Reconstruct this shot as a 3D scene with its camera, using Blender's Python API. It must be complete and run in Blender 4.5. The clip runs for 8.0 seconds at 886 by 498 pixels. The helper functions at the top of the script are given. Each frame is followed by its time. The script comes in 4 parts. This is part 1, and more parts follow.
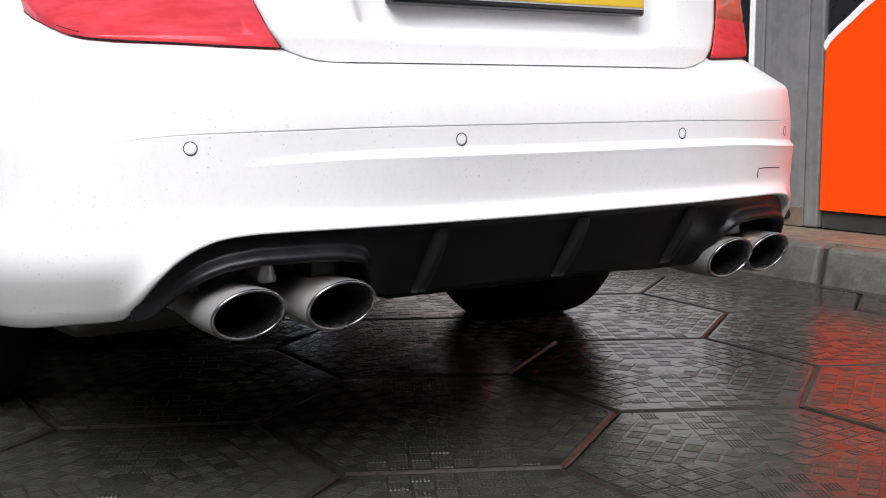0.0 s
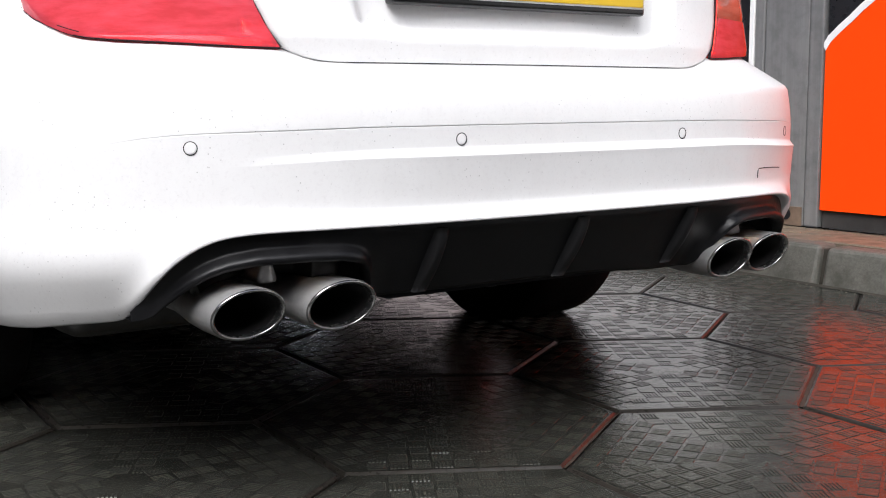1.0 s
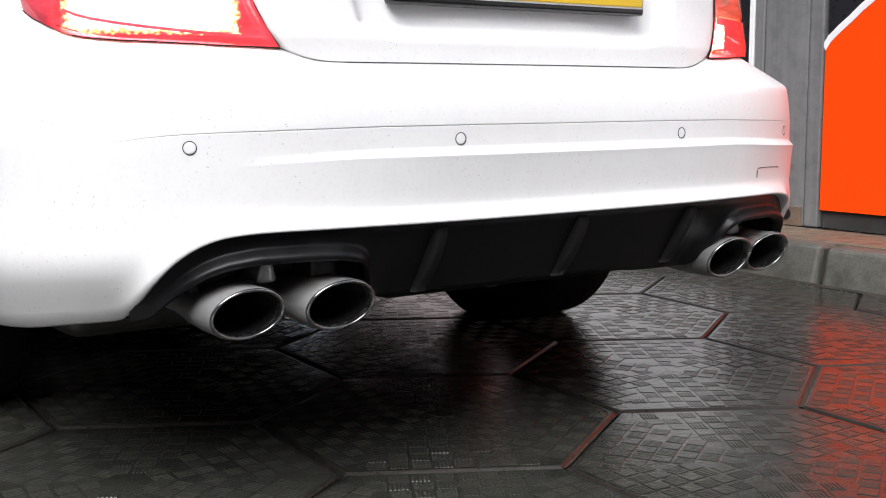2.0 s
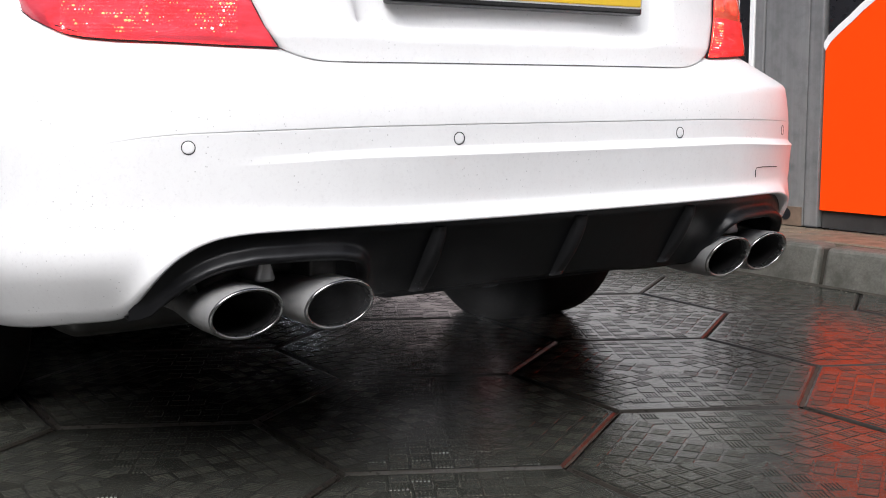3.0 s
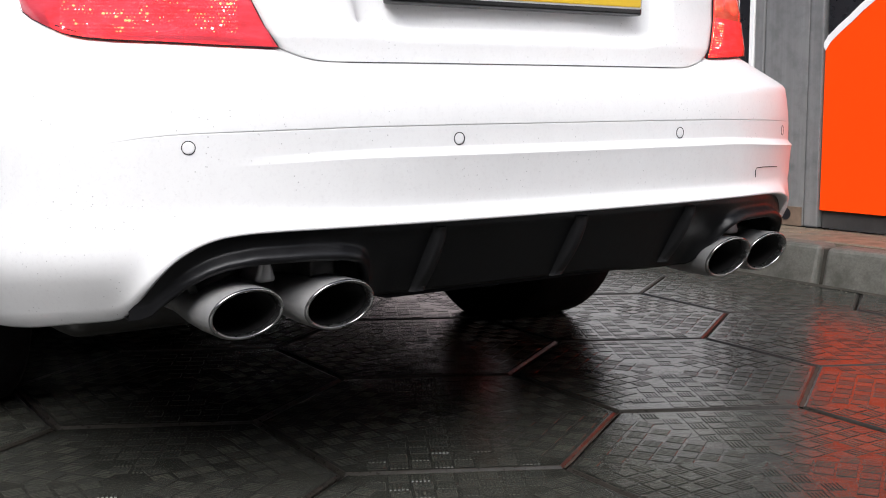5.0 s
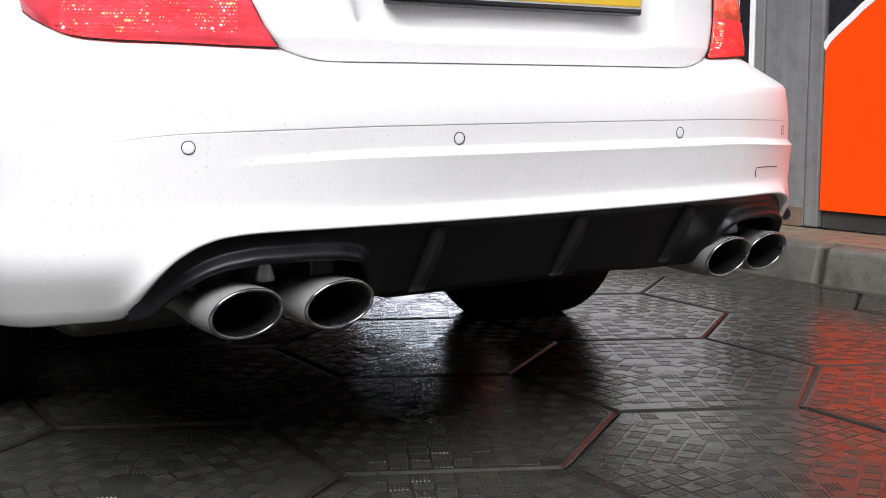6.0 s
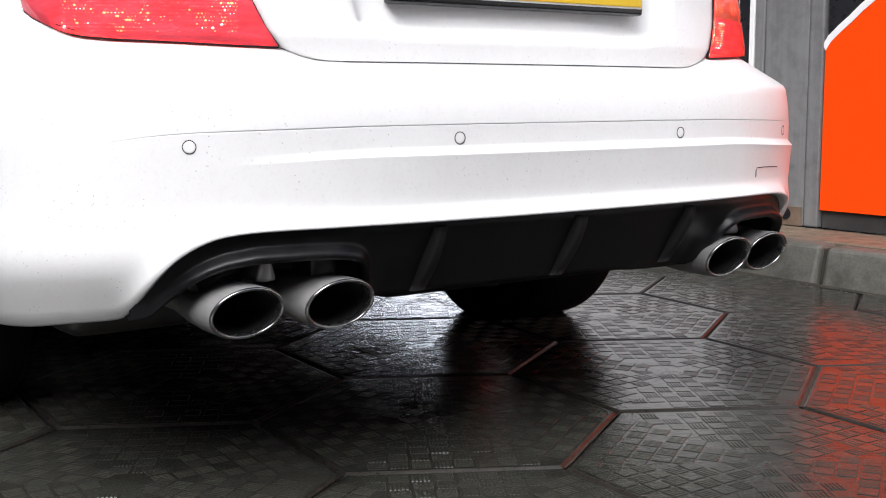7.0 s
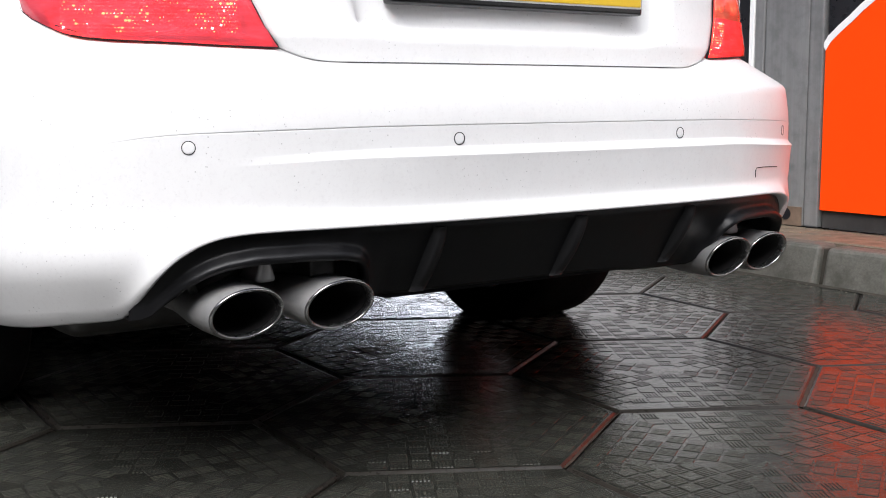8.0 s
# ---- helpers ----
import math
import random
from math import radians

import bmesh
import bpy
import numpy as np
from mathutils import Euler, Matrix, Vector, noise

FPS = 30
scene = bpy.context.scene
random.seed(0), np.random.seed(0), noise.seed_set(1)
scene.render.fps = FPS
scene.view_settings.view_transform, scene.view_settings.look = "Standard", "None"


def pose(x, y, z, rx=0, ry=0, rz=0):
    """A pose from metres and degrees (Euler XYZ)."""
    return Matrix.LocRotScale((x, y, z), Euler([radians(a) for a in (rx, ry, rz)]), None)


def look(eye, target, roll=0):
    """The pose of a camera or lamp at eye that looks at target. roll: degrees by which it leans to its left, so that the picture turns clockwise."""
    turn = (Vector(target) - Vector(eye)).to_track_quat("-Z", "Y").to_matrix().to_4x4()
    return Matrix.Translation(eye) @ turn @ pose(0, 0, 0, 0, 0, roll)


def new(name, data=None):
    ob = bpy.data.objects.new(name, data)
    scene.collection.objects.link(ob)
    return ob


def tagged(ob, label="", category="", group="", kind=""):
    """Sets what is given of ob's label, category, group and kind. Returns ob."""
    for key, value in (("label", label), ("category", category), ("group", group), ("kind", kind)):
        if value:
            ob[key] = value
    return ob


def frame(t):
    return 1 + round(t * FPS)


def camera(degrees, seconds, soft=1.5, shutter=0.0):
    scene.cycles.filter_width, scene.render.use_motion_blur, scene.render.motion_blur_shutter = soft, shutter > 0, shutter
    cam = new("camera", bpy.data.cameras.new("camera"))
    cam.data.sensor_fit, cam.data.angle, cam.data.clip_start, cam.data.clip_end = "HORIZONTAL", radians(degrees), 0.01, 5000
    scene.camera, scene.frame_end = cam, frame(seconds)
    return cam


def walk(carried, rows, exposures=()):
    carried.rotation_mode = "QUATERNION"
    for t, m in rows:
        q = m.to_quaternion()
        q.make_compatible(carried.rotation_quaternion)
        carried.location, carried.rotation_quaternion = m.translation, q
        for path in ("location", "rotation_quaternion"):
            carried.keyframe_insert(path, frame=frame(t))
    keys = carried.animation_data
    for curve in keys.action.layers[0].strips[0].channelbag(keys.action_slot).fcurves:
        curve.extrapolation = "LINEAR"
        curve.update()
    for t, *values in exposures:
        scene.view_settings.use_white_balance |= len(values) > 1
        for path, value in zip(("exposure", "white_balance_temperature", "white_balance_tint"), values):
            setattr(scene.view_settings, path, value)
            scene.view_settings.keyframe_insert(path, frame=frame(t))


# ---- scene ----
cam = camera(42.4, 8.0, soft=1.05)
EYE = (-1.234, -1.384, 0.597)
YAW, PITCH, ROLL = radians(35.14), radians(7.45), -0.28
AIM = (EYE[0] + math.sin(YAW) * math.cos(PITCH), EYE[1] + math.cos(YAW) * math.cos(PITCH), EYE[2] - math.sin(PITCH))
walk(cam, [(0.0, look(EYE, AIM, ROLL)), (8.0, look(EYE, AIM, ROLL))],
     exposures=[(0.0, 0.80, 5960, 9), (8.0, 0.80, 5960, 9)])

# ---- light: a bright overcast street ----
world = bpy.data.worlds.new("sky")
scene.world = world
world.use_nodes = True
wn = world.node_tree.nodes
sky = wn.new("ShaderNodeTexSky")
sky.sky_type, sky.sun_disc = "NISHITA", False
sky.sun_elevation, sky.sun_rotation = radians(50), radians(231)
sky.air_density, sky.dust_density, sky.ozone_density = 0.6, 6.0, 0.3
world.node_tree.links.new(sky.outputs[0], wn["Background"].inputs[0])
wn["Background"].inputs[1].default_value = 0.092
sun = new("sun", bpy.data.lights.new("sun", "SUN"))
sun.data.energy, sun.data.angle, sun.data.color = 2.05, radians(45), (1.0, 0.98, 0.955)
sun.matrix_world = look((-3.0, -2.4, 4.6), (0, 0, 0))


# ---- materials ----
def material(name):
    m = bpy.data.materials.new(name)
    m.use_nodes = True
    t = m.node_tree
    return m, t, t.nodes["Principled BSDF"]


def set_in(b, **kw):
    for k, v in kw.items():
        s = b.inputs[k.replace("_", " ")]
        s.default_value = (*v, 1.0) if isinstance(v, tuple) and len(v) == 3 and s.type == "RGBA" else v


def coords(t, scale=1.0, space="Object"):
    c = t.nodes.new("ShaderNodeTexCoord")
    m = t.nodes.new("ShaderNodeMapping")
    m.inputs["Scale"].default_value = (scale,) * 3 if not isinstance(scale, tuple) else scale
    t.links.new(c.outputs[space], m.inputs[0])
    return m.outputs[0]


def noise_tex(t, vec, scale, detail=4.0, rough=0.55):
    n = t.nodes.new("ShaderNodeTexNoise")
    n.inputs["Scale"].default_value, n.inputs["Detail"].default_value, n.inputs["Roughness"].default_value = scale, detail, rough
    t.links.new(vec, n.inputs["Vector"])
    return n.outputs["Fac"]


def ramp(t, fac, stops):
    r = t.nodes.new("ShaderNodeValToRGB")
    while len(r.color_ramp.elements) < len(stops):
        r.color_ramp.elements.new(0.5)
    for e, (p, c) in zip(r.color_ramp.elements, stops):
        e.position, e.color = p, (*c, 1.0) if isinstance(c, tuple) else (c, c, c, 1.0)
    t.links.new(fac, r.inputs[0])
    return r.outputs[0]


def bump(t, b, height, strength=0.3, dist=0.01):
    n = t.nodes.new("ShaderNodeBump")
    n.inputs["Strength"].default_value, n.inputs["Distance"].default_value = strength, dist
    t.links.new(height, n.inputs["Height"])
    t.links.new(n.outputs[0], b.inputs["Normal"])
    return n


def mixed(t, fac, a, b, mode="MIX"):
    m = t.nodes.new("ShaderNodeMix")
    m.data_type, m.blend_type = "RGBA", mode
    for sock, v in ((m.inputs[0], fac), (m.inputs[6], a), (m.inputs[7], b)):
        if hasattr(v, "links"):
            t.links.new(v, sock)
        else:
            sock.default_value = (*v, 1.0) if isinstance(v, tuple) else v
    return m.outputs[2]


def math_node(t, op, a, b=0.0, c=0.0):
    m = t.nodes.new("ShaderNodeMath")
    m.operation = op
    for sock, v in zip(m.inputs, (a, b, c)):
        if hasattr(v, "links"):
            t.links.new(v, sock)
        else:
            sock.default_value = v
    return m.outputs[0]


def simple(name, base, rough=0.5, metal=0.0, var=0.15, scale=30.0, bumps=0.1, coat=0.0, bdist=0.002, spec=0.5):
    """A plain surface with two scales of colour change, uneven gloss and fine relief."""
    m, t, b = material(name)
    v = coords(t)
    big, fine = noise_tex(t, v, scale * 0.12, 3), noise_tex(t, v, scale, 6)
    f = math_node(t, "ADD", math_node(t, "MULTIPLY", big, 0.6), math_node(t, "MULTIPLY", fine, 0.4))
    lo, hi = tuple(c * (1 - var) for c in base), tuple(min(1, c * (1 + var)) for c in base)
    t.links.new(ramp(t, f, [(0.3, lo), (0.7, hi)]), b.inputs["Base Color"])
    t.links.new(ramp(t, fine, [(0.3, max(0.02, rough - 0.08)), (0.7, min(1, rough + 0.08))]), b.inputs["Roughness"])
    set_in(b, Metallic=metal, Coat_Weight=coat, Coat_Roughness=0.05, Specular_IOR_Level=spec)
    if bumps:
        bump(t, b, fine, bumps, bdist)
    return m


def car_paint():
    """White paint under clear coat, with road dirt specks towards the tail."""
    m, t, b = material("white_car_paint")
    v = coords(t)
    film = noise_tex(t, v, 5.0, 5)
    base = ramp(t, film, [(0.3, (0.78, 0.775, 0.77)), (0.75, (0.82, 0.82, 0.82))])
    streak = noise_tex(t, coords(t, (45.0, 45.0, 18.0)), 1.0, 4)
    base = mixed(t, ramp(t, streak, [(0.42, 0.0), (0.80, 0.07)]), base, (0.52, 0.50, 0.50))
    grime = noise_tex(t, v, 170.0, 4, 0.7)
    base = mixed(t, ramp(t, grime, [(0.52, 0.0), (0.78, 0.16)]), base, (0.42, 0.39, 0.40))
    w = t.nodes.new("ShaderNodeTexVoronoi")
    w.inputs["Scale"].default_value = 105.0
    t.links.new(v, w.inputs["Vector"])
    gate = ramp(t, noise_tex(t, v, 9.0, 3), [(0.44, 0.0), (0.56, 1.0)])
    pick = ramp(t, w.outputs["Color"], [(0.22, 0.0), (0.30, 1.0)])
    dot = ramp(t, w.outputs["Distance"], [(0.07, 1.0), (0.13, 0.0)])
    fac = math_node(t, "MULTIPLY", math_node(t, "MULTIPLY", dot, pick), math_node(t, "MULTIPLY", gate, 0.5))
    base = mixed(t, fac, base, (0.16, 0.15, 0.14))
    t.links.new(base, b.inputs["Base Color"])
    t.links.new(ramp(t, noise_tex(t, v, 40.0, 4), [(0.3, 0.28), (0.7, 0.42)]), b.inputs["Roughness"])
    set_in(b, Coat_Weight=0.35, Coat_Roughness=0.10)
    bump(t, b, noise_tex(t, v, 300.0, 2), 0.03, 0.0005)
    return m


def wet_paver():
    """The pressed face of a paver: dark concrete under a film of rain water."""
    m, t, b = material("wet_paver")
    info = t.nodes.new("ShaderNodeObjectInfo")
    v = coords(t)
    grain = noise_tex(t, v, 220.0, 5)
    pits = ramp(t, noise_tex(t, v, 75.0, 4, 0.7), [(0.40, 0.0), (0.62, 1.0)])
    height = math_node(t, "ADD", math_node(t, "MULTIPLY", pits, 0.16), math_node(t, "MULTIPLY", grain, 0.35))
    drops = math_node(t, "MULTIPLY", ramp(t, noise_tex(t, v, 55.0, 3, 0.6), [(0.46, 0.0), (0.60, 1.0)]), ramp(t, noise_tex(t, v, 8.0, 3), [(0.46, 0.0), (0.60, 0.45)]))
    swell = noise_tex(t, v, 34.0, 4, 0.6)
    bump(t, b, math_node(t, "ADD", math_node(t, "ADD", height, drops), math_node(t, "MULTIPLY", swell, 1.2)), 0.34, 0.0022)
    tone = ramp(t, noise_tex(t, v, 5.0, 6), [(0.3, (0.017, 0.017, 0.014)), (0.7, (0.039, 0.039, 0.032))])
    tone = mixed(t, ramp(t, noise_tex(t, v, 160.0, 3), [(0.55, 0.0), (0.8, 0.5)]), tone, (0.055, 0.052, 0.044))
    tone = mixed(t, math_node(t, "MULTIPLY", info.outputs["Random"], 0.25), tone, (0.016, 0.0165, 0.015))
    t.links.new(tone, b.inputs["Base Color"])
    t.links.new(ramp(t, noise_tex(t, v, 7.0, 5), [(0.35, 0.05), (0.7, 0.16)]), b.inputs["Roughness"])
    set_in(b, IOR=1.45, Specular_IOR_Level=0.5)
    return m


def paver_block():
    """The small raised blocks and ribs of a paver: worn olive-grey concrete, damp and less glossy."""
    m, t, b = material("damp_paver_block")
    v = coords(t)
    isle = t.nodes.new("ShaderNodeNewGeometry")
    fine = noise_tex(t, v, 260.0, 5, 0.65)
    tone = ramp(t, fine, [(0.3, (0.034, 0.034, 0.027)), (0.7, (0.070, 0.069, 0.056))])
    tone = mixed(t, math_node(t, "MULTIPLY", isle.outputs["Random Per Island"], 0.6), tone, (0.034, 0.035, 0.030))
    tone = mixed(t, ramp(t, noise_tex(t, v, 4.0, 5), [(0.40, 0.0), (0.66, 0.75)]), tone, (0.026, 0.027, 0.024))
    t.links.new(tone, b.inputs["Base Color"])
    t.links.new(ramp(t, noise_tex(t, v, 9.0, 5), [(0.32, 0.07), (0.68, 0.25)]), b.inputs["Roughness"])
    set_in(b, IOR=1.45, Specular_IOR_Level=0.45)
    lumps = math_node(t, "ADD", math_node(t, "MULTIPLY", fine, 0.5), noise_tex(t, v, 48.0, 4, 0.6))
    bump(t, b, lumps, 0.28, 0.0022)
    return m


def stone(name, base, rough=0.6, dirt=(0.05, 0.045, 0.04)):
    m, t, b = material(name)
    v = coords(t)
    info = t.nodes.new("ShaderNodeObjectInfo")
    fine, big = noise_tex(t, v, 120.0, 6, 0.7), noise_tex(t, v, 13.0, 6, 0.65)
    c = ramp(t, fine, [(0.3, tuple(x * 0.7 for x in base)), (0.7, tuple(x * 1.25 for x in base))])
    c = mixed(t, ramp(t, big, [(0.42, 0.0), (0.68, 0.8)]), c, dirt)
    c = mixed(t, math_node(t, "MULTIPLY", info.outputs["Random"], 0.3), c, tuple(x * 0.7 for x in base))
    t.links.new(c, b.inputs["Base Color"])
    t.links.new(ramp(t, big, [(0.3, rough - 0.2), (0.7, rough + 0.1)]), b.inputs["Roughness"])
    bump(t, b, fine, 0.5, 0.003)
    return m


def brushed(name, base, rough, axis=(4.0, 4.0, 160.0), metal=1.0):
    m, t, b = material(name)
    lines = noise_tex(t, coords(t, axis), 1.0, 5, 0.7)
    blot = noise_tex(t, coords(t), 16.0, 6, 0.65)
    c = ramp(t, lines, [(0.3, tuple(x * 0.82 for x in base)), (0.7, tuple(min(1, x * 1.12) for x in base))])
    c = mixed(t, ramp(t, blot, [(0.45, 0.0), (0.72, 0.5)]), c, tuple(x * 0.5 for x in base))
    t.links.new(c, b.inputs["Base Color"])
    t.links.new(ramp(t, blot, [(0.3, rough - 0.07), (0.7, rough + 0.1)]), b.inputs["Roughness"])
    set_in(b, Metallic=metal)
    bump(t, b, lines, 0.08, 0.001)
    return m


def lens_material(name, tint):
    """Clear coloured plastic: lets coloured light through, with a gloss on its face."""
    m, t, b = material(name)
    out = t.nodes["Material Output"]
    tr, gl, mx = (t.nodes.new(n) for n in ("ShaderNodeBsdfTransparent", "ShaderNodeBsdfGlossy", "ShaderNodeMixShader"))
    df, mx2 = t.nodes.new("ShaderNodeBsdfDiffuse"), t.nodes.new("ShaderNodeMixShader")
    streak = noise_tex(t, coords(t, (14.0, 14.0, 70.0)), 1.0, 5, 0.65)
    col = ramp(t, streak, [(0.34, (tint[0] * 0.86, tint[1] * 0.75, tint[2] * 0.7)), (0.52, tint), (0.75, (min(1, tint[0] * 1.03), tint[1] * 1.35, tint[2] * 1.35))])
    t.links.new(col, tr.inputs[0])
    t.links.new(col, df.inputs[0])
    gl.inputs["Roughness"].default_value = 0.06
    fr = t.nodes.new("ShaderNodeFresnel")
    fr.inputs[0].default_value = 1.45
    mx2.inputs[0].default_value = 0.54
    t.links.new(tr.outputs[0], mx2.inputs[1])
    t.links.new(df.outputs[0], mx2.inputs[2])
    t.links.new(fr.outputs[0], mx.inputs[0])
    t.links.new(mx2.outputs[0], mx.inputs[1])
    t.links.new(gl.outputs[0], mx.inputs[2])
    t.links.new(mx.outputs[0], out.inputs[0])
    return m


def glow(name, colour, strength):
    m, t, b = material(name)
    set_in(b, Base_Color=colour, Emission_Color=colour, Emission_Strength=strength, Roughness=0.4)
    return m


def road_plastic():
    """Grained black plastic with a thin dried film of road dirt, in blots and upright runs."""
    m, t, b = material("grained_black_plastic")
    v = coords(t)
    grain = noise_tex(t, v, 260.0, 4)
    blots = ramp(t, noise_tex(t, v, 16.0, 6, 0.68), [(0.44, 0.0), (0.66, 1.0)])
    runs = ramp(t, noise_tex(t, coords(t, (60.0, 60.0, 9.0)), 1.0, 5, 0.65), [(0.46, 0.0), (0.70, 1.0)])
    film = math_node(t, "ADD", math_node(t, "MULTIPLY", blots, 0.5), math_node(t, "MULTIPLY", runs, 0.3))
    t.links.new(mixed(t, film, (0.0046, 0.0046, 0.0054), (0.0125, 0.0125, 0.0135)), b.inputs["Base Color"])
    t.links.new(ramp(t, film, [(0.0, 0.36), (0.8, 0.55)]), b.inputs["Roughness"])
    set_in(b, Specular_IOR_Level=0.28)
    bump(t, b, math_node(t, "ADD", grain, math_node(t, "MULTIPLY", blots, 0.6)), 0.25, 0.0008)
    return m


PAINT = car_paint()
PAVER = wet_paver()
BLOCK = paver_block()
PAVER_EDGE = simple("dirty_paver_edge", (0.024, 0.021, 0.0175), 0.32, scale=140, var=0.4, bumps=0.5, spec=0.36)
JOINT = simple("joint_dirt", (0.022, 0.021, 0.018), 0.8, scale=200, bumps=0.5, spec=0.08)
RED_GLINT = simple("painted_red_glint", (0.050, 0.035, 0.028), 0.9, scale=150, bumps=0.6, spec=0.1)
KERB = stone("kerb_concrete", (0.100, 0.098, 0.083), 0.65, (0.034, 0.033, 0.024))
KERB_TOP = stone("pavement_tile", (0.145, 0.116, 0.078), 0.6, (0.07, 0.055, 0.04))
BLACK = road_plastic()
FIN = simple("dusty_black_plastic", (0.0125, 0.0125, 0.0138), 0.5, scale=70, var=0.45, bumps=0.25, bdist=0.0006, spec=0.35)
GLOSS_BLACK = simple("gloss_black_plastic", (0.01, 0.01, 0.011), 0.2, bumps=0)
# near-black for seals and underbody, and in place of shade in gaps and cavities
GAP = simple("gap_shadow_rubber", (0.008, 0.008, 0.010), 0.8, bumps=0, spec=0.2)
STEEL = brushed("sooty_steel", (0.43, 0.425, 0.42), 0.36, (30.0, 6.0, 30.0), 0.45)
CHROME = brushed("polished_steel", (0.46, 0.457, 0.452), 0.22, (20.0, 6.0, 20.0), 0.95)
SOOT = simple("soot", (0.012, 0.011, 0.011), 0.7, scale=80, var=0.5)
MUFFLER = brushed("dull_muffler_steel", (0.095, 0.093, 0.090), 0.5, (10.0, 40.0, 10.0))
RUBBER = simple("tyre_rubber", (0.0055, 0.0055, 0.0055), 0.7, scale=90, bumps=0.3, spec=0.14)
ALLOY = brushed("alloy", (0.45, 0.45, 0.46), 0.35, (10.0, 10.0, 10.0))
GLASS_DARK = simple("dark_glass", (0.012, 0.013, 0.014), 0.05, bumps=0, coat=0.5)
PLATE_YELLOW = simple("yellow_plate", (0.86, 0.58, 0.02), 0.35, scale=60, var=0.06, bumps=0)
LENS = lens_material("red_lens", (0.97, 0.110, 0.148))
LENS_TOP = lens_material("amber_rose_lens", (0.62, 0.27, 0.20))
REFLECTOR = simple("lamp_reflector", (0.82, 0.72, 0.70), 0.3, metal=0.3, scale=45, var=0.55, bumps=0.5)
LAMP_RED = simple("red_reflector", (0.75, 0.06, 0.05), 0.3, scale=60, bumps=0.4)
LAMP_RIB = simple("lamp_rib", (0.80, 0.30, 0.28), 0.3, scale=40, var=0.3)
LED_DIM = glow("led_low", (1.0, 0.86, 0.60), 24.0)
LED_YELLOW = glow("led_yellow", (1.0, 0.62, 0.12), 16.0)
LED_RED = glow("led_red", (1.0, 0.30, 0.20), 3.0)
BRAKE = glow("brake_light", (1.0, 0.86, 0.72), 26.0)
BRAKE_EDGE = glow("brake_light_edge", (1.0, 0.60, 0.10), 26.0)
BRAKE_RIM = glow("brake_light_rim", (1.0, 0.34, 0.06), 14.0)
PILLAR = brushed("grey_cladding", (0.275, 0.275, 0.272), 0.42, (26.0, 26.0, 1.2), 0.5)
ORANGE = simple("orange_panel", (0.95, 0.062, 0.0008), 0.6, scale=12, var=0.04, bumps=0.02, spec=0.04)
WHITE_TRIM = simple("white_trim", (0.80, 0.80, 0.79), 0.4, scale=30, var=0.05)
BLACK_PANEL = simple("black_sign_panel", (0.012, 0.012, 0.014), 0.3, bumps=0)
RUSTY = simple("rusty_plate", (0.16, 0.11, 0.075), 0.7, scale=60, var=0.5, bumps=0.5)
PLINTH = simple("dirty_plinth", (0.035, 0.032, 0.03), 0.7, scale=50, var=0.5, bumps=0.5)
STRIP_GLOW = glow("unseen_strip_glow", (0.94, 0.95, 1.0), 6.5)
COVER_ROSE = simple("rose_cover", (0.66, 0.58, 0.57), 0.5, scale=20)
MORTAR = simple("dark_mortar", (0.036, 0.033, 0.027), 0.9, scale=120, var=0.4, bumps=0.5, spec=0.1)
DARK_WALL = stone("dark_brown_wall", (0.115, 0.075, 0.055), 0.8, (0.04, 0.032, 0.028))
GRIT = simple("grit", (0.09, 0.08, 0.06), 0.8, scale=300, var=0.5)
PALE_WALL = simple("pale_render", (0.78, 0.78, 0.77), 0.7, scale=60, bumps=0.3)


def ground_z(x, y):
    """The paving falls gently towards the street."""
    x, y = max(-8.0, min(8.0, x)), max(-8.0, min(8.0, y))
    return 0.0082 * (x - 0.7) + 0.0123 * (y - 1.1)


# ---- mesh helpers ----
def finish(bm, name, mat, smooth=True):
    me = bpy.data.meshes.new(name)
    bm.to_mesh(me)
    bm.free()
    for p in me.polygons:
        p.use_smooth = smooth
    for m in (mat if isinstance(mat, (list, tuple)) else [mat]):
        me.materials.append(m)
    return me


def part(name, bm, mat, parent, label="", smooth=True):
    ob = new(name, finish(bm, name, mat, smooth))
    ob.parent = parent
    if label:
        ob["label"] = label
    return ob


def box(bm, x0, x1, y0, y1, z0, z1, bevel=0.0, segs=2):
    r = bmesh.ops.create_cube(bm, size=1)
    for v in r["verts"]:
        v.co = Vector(((x0 + x1) / 2 + v.co.x * (x1 - x0), (y0 + y1) / 2 + v.co.y * (y1 - y0), (z0 + z1) / 2 + v.co.z * (z1 - z0)))
    if bevel:
        es = {e for v in r["verts"] for e in v.link_edges}
        bmesh.ops.bevel(bm, geom=list(es), offset=bevel, segments=segs, affect="EDGES", profile=0.6)
    return bm


def grid(bm, rows, closed=False):
    """A sheet of quads through rows of points."""
    vs = [[bm.verts.new(p) for p in r] for r in rows]
    for a, b in zip(vs, vs[1:]):
        n = len(a)
        for i in range(n if closed else n - 1):
            j = (i + 1) % n
            bm.faces.new((a[i], a[j], b[j], b[i]))
    return vs


def face_out(bm, way):
    """Turns all faces of a sheet to look along way."""
    bm.normal_update()
    for f in bm.faces:
        if f.normal.dot(way) < 0:
            f.normal_flip()


